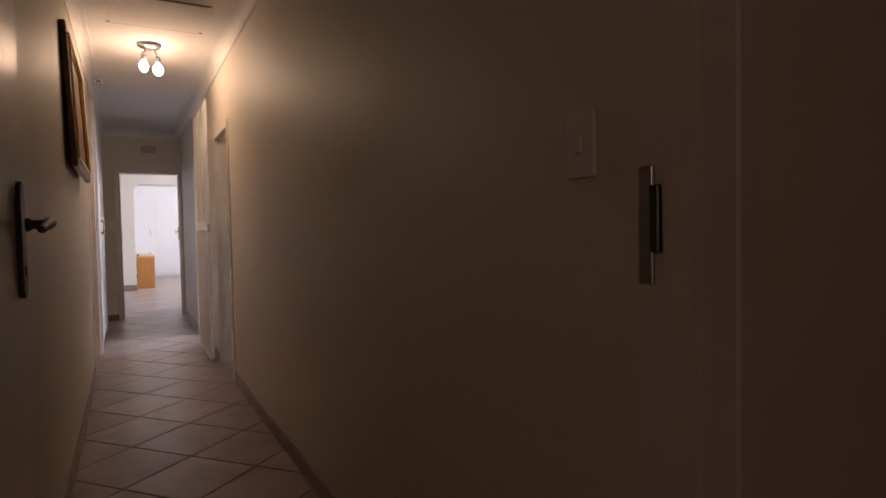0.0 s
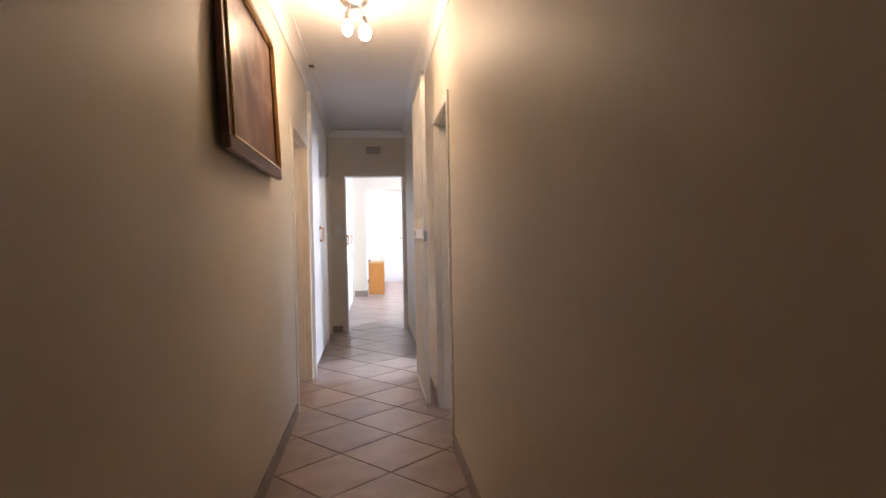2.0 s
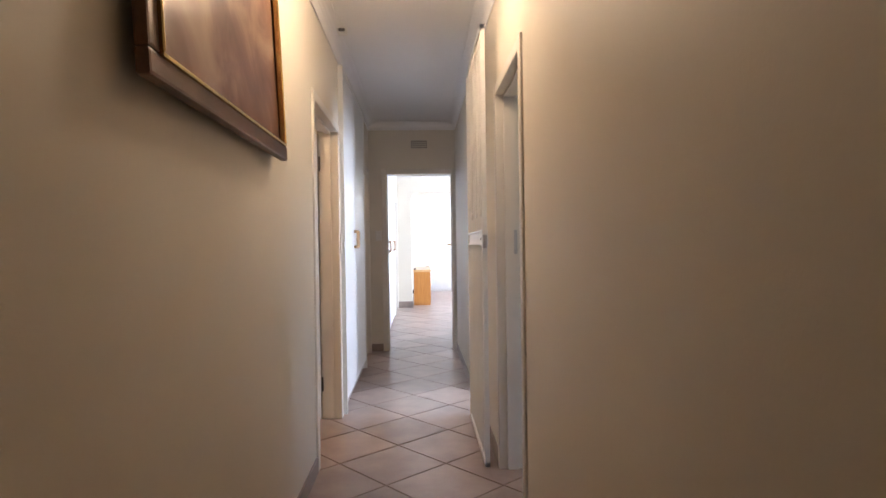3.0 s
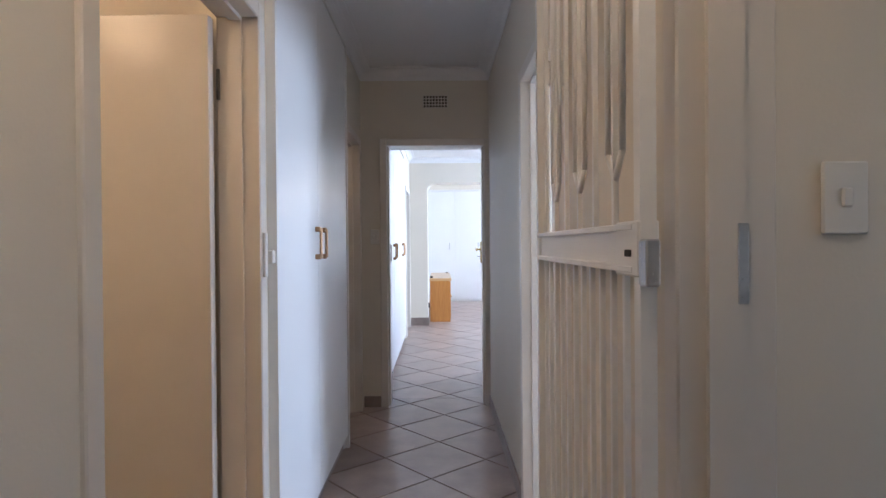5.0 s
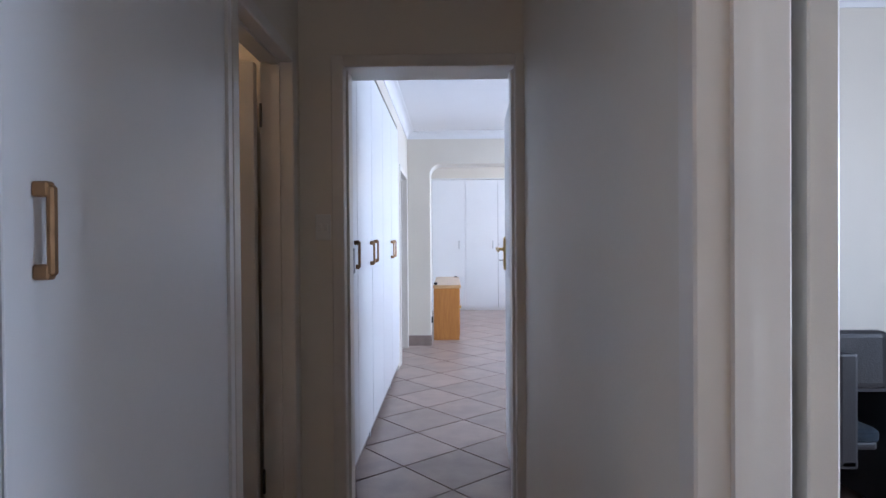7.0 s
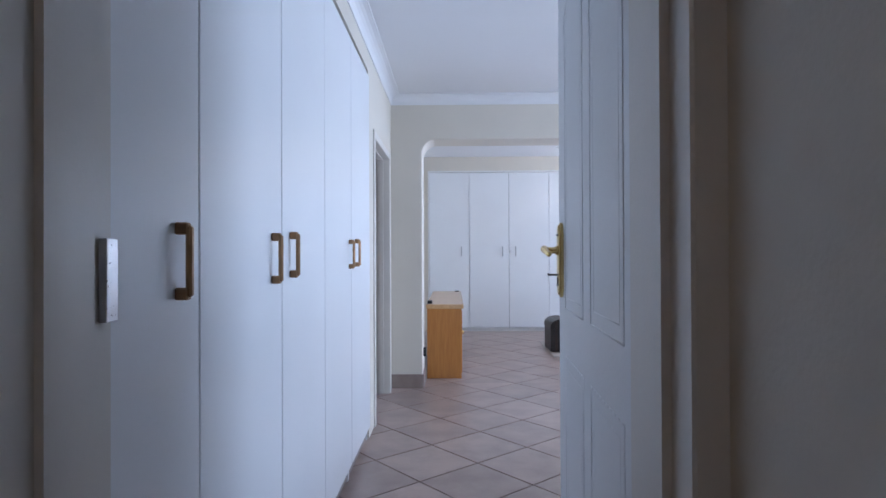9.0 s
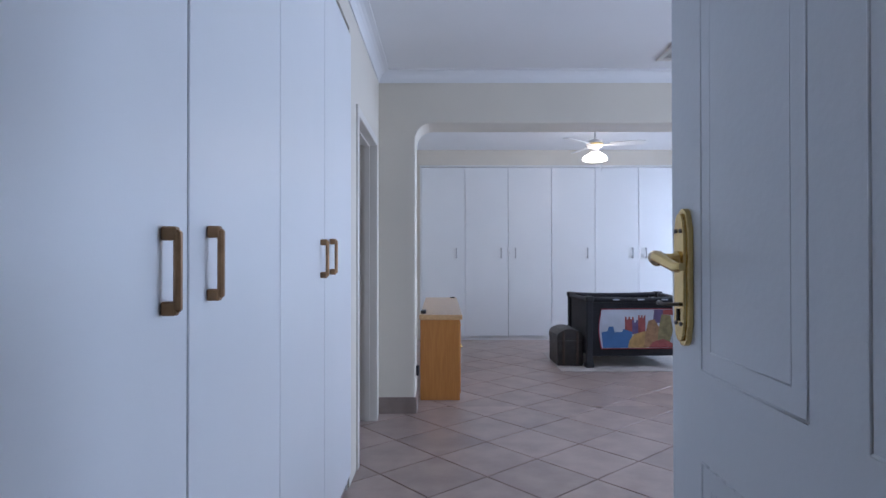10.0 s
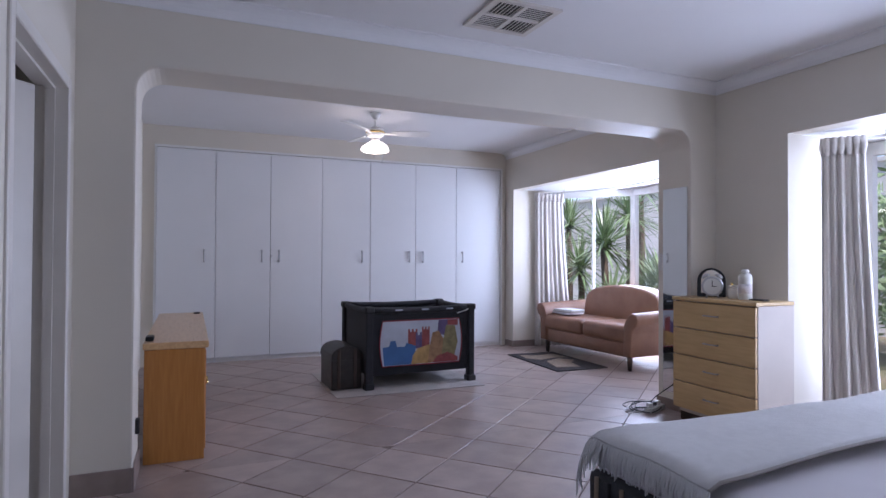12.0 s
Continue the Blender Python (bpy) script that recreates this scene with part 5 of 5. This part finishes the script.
fan()


def air_vent():
    x0, x1, y0, y1, z = 2.285, 2.71, 12.49, 12.905, H
    t = thing("ceiling_vent", (2.5, 12.7, H), "square cream air vent with four louvred quarters in the ceiling", "vent")
    w = 0.035
    part("frame", boxes(((x0, y0, z - 0.014), (x1, y0 + w, z)), ((x0, y1 - w, z - 0.014), (x1, y1, z)), ((x0, y0 + w, z - 0.014), (x0 + w, y1 - w, z)), ((x1 - w, y0 + w, z - 0.014), (x1, y1 - w, z))), FRAME, t)
    # dark sheet over the slats in place of the shade in the duct
    part("shade_sheet", box((x0 + w, y0 + w, z - 0.004), (x1 - w, y1 - w, z - 0.001)), RECESS_SHADE, t)
    cx, cy = (x0 + x1) / 2, (y0 + y1) / 2
    part("cross_bar", boxes(((cx - 0.012, y0 + w, z - 0.013), (cx + 0.012, y1 - w, z - 0.003)), ((x0 + w, cy - 0.012, z - 0.0128), (cx - 0.012, cy + 0.012, z - 0.003)), ((cx + 0.012, cy - 0.012, z - 0.0128), (x1 - w, cy + 0.012, z - 0.003))), FRAME, t)
    for qx in (0, 1):
        for qy in (0, 1):
            a0, a1 = (x0 + w, cx - 0.012) if qx == 0 else (cx + 0.012, x1 - w)
            b0, b1 = (y0 + w, cy - 0.012) if qy == 0 else (cy + 0.012, y1 - w)
            for k in range(7):
                f = (k + 0.5) / 7
                if (qx + qy) % 2:
                    y = b0 + (b1 - b0) * f
                    part("slat", box((a0, y - 0.002, z - 0.009), (a1, y + 0.002, z - 0.004)), FRAME, t)
                else:
                    x = a0 + (a1 - a0) * f
                    part("slat", box((x - 0.002, b0, z - 0.009), (x + 0.002, b1, z - 0.004)), FRAME, t)


air_vent()


def bed():
    x0, x1, y0, y1 = 2.03, 4.0, 9.72, 11.45
    t = thing("double_bed", (3.0, 10.5, 0), "made double bed with a lilac-white duvet over a dark striped base", "bed")
    base = part("base", smooth(box((x0 + 0.04, y0 + 0.03, 0.05), (x1, y1 - 0.03, 0.50), 0.03, 3)), BLACK_CLOTH, t, "dark striped valance")
    for i in range(26):
        y = y0 + 0.09 + i * (y1 - y0 - 0.18) / 25
        part("pleat", tube([(x0 + 0.034, y, 0.04), (x0 + 0.030, y, 0.28), (x0 + 0.034, y, 0.49)], 0.008, 6), RUG_PALE if i % 2 else BLACK_CLOTH, base)
    part("mattress", smooth(box((x0 + 0.08, y0 + 0.02, 0.49), (x1, y1 - 0.02, 0.555), 0.025, 3)), LINEN, t)
    for p in ((x0 + 0.1, y0 + 0.1), (x0 + 0.1, y1 - 0.1), (x1 - 0.1, y0 + 0.1), (x1 - 0.1, y1 - 0.1)):
        part("leg", lathe([(0.025, 0), (0.03, 0.06)], 10, (*p, 0)), DARK_WOOD, t)
    bm = bmesh.new()
    nx, ny = 40, 34
    g = []
    for i in range(nx + 1):
        row = []
        for k in range(ny + 1):
            u, v = i / nx, k / ny
            x, y = x0 + 0.07 + (x1 - x0 - 0.07) * u, y0 - 0.015 + (y1 - y0 + 0.03) * v
            e = min(u * nx / 3.5, v * ny / 3.5, (1 - v) * ny / 3.5, 1)
            z = 0.515 + 0.055 * math.sin(math.pi / 2 * e) ** 0.6 + 0.012 * noise.noise(Vector((x * 3, y * 3, 0)))
            row.append(bm.verts.new((x, y, z)))
        g.append(row)
    for i in range(nx):
        for k in range(ny):
            bm.faces.new((g[i][k], g[i + 1][k], g[i + 1][k + 1], g[i][k + 1])).smooth = True
    part("duvet", bm, LINEN, t)


bed()


def throw():
    t = thing("throw_blanket", (3.0, 11.15, 0.57), "white woven throw with a fringe laid along the bed edge", "blanket")
    bm = bmesh.new()
    nx, ny = 44, 20
    g = []
    X0, X1 = 2.105, 3.98
    for i in range(nx + 1):
        row = []
        u = i / nx
        for k in range(ny + 1):
            v = k / ny
            x = X0 + (X1 - X0) * u
            y = 10.94 + 0.10 * u + (0.61 - 0.10 * u) * v + 0.01 * math.sin(x * 5)
            over = max(0.0, (y - 11.42) / 0.12)
            foot = max(0.0, (2.15 - x) / 0.07)
            z = 0.614 + 0.014 * noise.noise(Vector((x * 2.5, y * 4, 3))) - 0.13 * min(over, 1.4) ** 1.8 - 0.035 * min(foot, 1.0) ** 1.6
            row.append(bm.verts.new((x, y - 0.03 * min(over, 1), z)))
        g.append(row)
    for i in range(nx):
        for k in range(ny):
            bm.faces.new((g[i][k], g[i + 1][k], g[i + 1][k + 1], g[i][k + 1])).smooth = True
    edge = [(v.co.x, v.co.y, v.co.z) for v in g[0]]
    far = [(v.co.x, v.co.y, v.co.z) for v in g[-1]]
    hem = [(r[0].co.x, r[0].co.y, r[0].co.z) for r in g]
    cloth = part("cloth", bm, THROW, t)
    so = cloth.modifiers.new("thickness", "SOLIDIFY")
    so.thickness, so.offset = 0.008, 1
    part("hem", tube(hem, 0.006, 6), MAT_GREY, t, "grey corded hem")
    rnd = random.Random(3)
    fr = bmesh.new()
    for line, s in ((edge, -1), (far, 1)):
        for a, b in zip(line, line[1:]):
            for j in range(7):
                f = j / 7
                p = [a[n_] + (b[n_] - a[n_]) * f for n_ in range(3)]
                L = rnd.uniform(0.07, 0.11)
                dx, dy = rnd.uniform(-0.012, 0.012), rnd.uniform(-0.015, 0.015)
                tube_into(fr, [p, (p[0] + s * 0.012 + dx * 0.4, p[1] + dy * 0.5, p[2] - L * 0.5), (p[0] + s * 0.012 + dx, p[1] + dy, p[2] - L)], 0.0032, 4, False, [0.004, 0.0032, 0.002])
    part("fringe", fr, THROW, t, "white knotted fringe")["kind"] = "stuff"


throw()

# ---- floor tiles ----
TH, S, U0, V0 = radians(41), 0.422, 0.123, -0.089
ca, sa = math.cos(TH), math.sin(TH)


def clip(poly, a, b, c):
    """The part of a polygon where a*x + b*y <= c."""
    out = []
    for p, q in zip(poly, poly[1:] + poly[:1]):
        dp, dq = a * p[0] + b * p[1] - c, a * q[0] + b * q[1] - c
        if dp <= 0:
            out.append(p)
        if dp * dq < 0:
            f = dp / (dp - dq)
            out.append((p[0] + (q[0] - p[0]) * f, p[1] + (q[1] - p[1]) * f))
    return out


def tile_mesh(poly, cx, cy):
    bm = bmesh.new()
    mx, my = sum(p[0] for p in poly) / len(poly), sum(p[1] for p in poly) / len(poly)
    rings = []
    for shrink, z in ((1.0, -0.006), (1.0, -0.0018), (0.990, 0.0)):
        rings.append([bm.verts.new((mx + (p[0] - mx) * shrink - cx, my + (p[1] - my) * shrink - cy, z)) for p in poly])
    for a, b in zip(rings, rings[1:]):
        for k in range(len(poly)):
            j = (k + 1) % len(poly)
            bm.faces.new((a[k], a[j], b[j], b[k]))
    bm.faces.new(rings[-1])
    return bm


floor = bpy.data.objects["floor"]
whole = None
rest = bmesh.new()
count = 0
REGIONS = [(-0.02, 1.24, -2.6, 8.82), (0.13, 4.82, 8.82, 13.4), (0.18, 6.25, 13.4, 17.55), (1.24, 4.68, 5.1, 8.82), (-1.6, -0.02, 4.3, 8.6), (4.82, 5.6, 10.2, 12.6), (1.24, 4.68, 1.9, 4.95), (-1.6, 0.13, 11.98, 13.2)]
h2 = S / 2 - 0.0045
for ri, (rx0, rx1, ry0, ry1) in enumerate(REGIONS):
    for iu in range(-30, 60):
        for iv in range(-30, 60):
            u, v = U0 + (iu + 0.5) * S, V0 + (iv + 0.5) * S
            cx, cy = u * ca - v * sa, u * sa + v * ca
            if not (rx0 - 0.3 < cx < rx1 + 0.3 and ry0 - 0.3 < cy < ry1 + 0.3):
                continue
            full = [(cx + (a * ca - b * sa) * h2, cy + (a * sa + b * ca) * h2) for a, b in ((-1, -1), (1, -1), (1, 1), (-1, 1))]
            poly = clip(clip(clip(clip(full, 1, 0, rx1), -1, 0, -rx0), 0, 1, ry1), 0, -1, -ry0)
            if len(poly) < 3:
                continue
            area = abs(sum(p[0] * q[1] - q[0] * p[1] for p, q in zip(poly, poly[1:] + poly[:1]))) / 2
            if area < 0.004:
                continue
            is_full = area > 4 * h2 * h2 * 0.999
            if ri < 3 and count < 300 and cy > 1.2 and cx < 5.2 and cy < 15.6:
                if is_full:
                    if whole is None:
                        whole = mesh_of("tile", tile_mesh(full, cx, cy), TILE)
                    me = whole
                else:
                    me = mesh_of("tile", tile_mesh(poly, cx, cy), TILE)
                ob = new("tile", me)
                ob.location = (cx, cy, random.uniform(-0.0006, 0.0004))
                ob.parent = floor
                count += 1
            else:
                piece = tile_mesh(poly, 0, 0)
                tmp = bpy.data.meshes.new("piece")
                piece.to_mesh(tmp)
                piece.free()
                rest.from_mesh(tmp)
                bpy.data.meshes.remove(tmp)
more = part("more_tiles", rest, TILE, floor)
more["kind"] = "stuff"
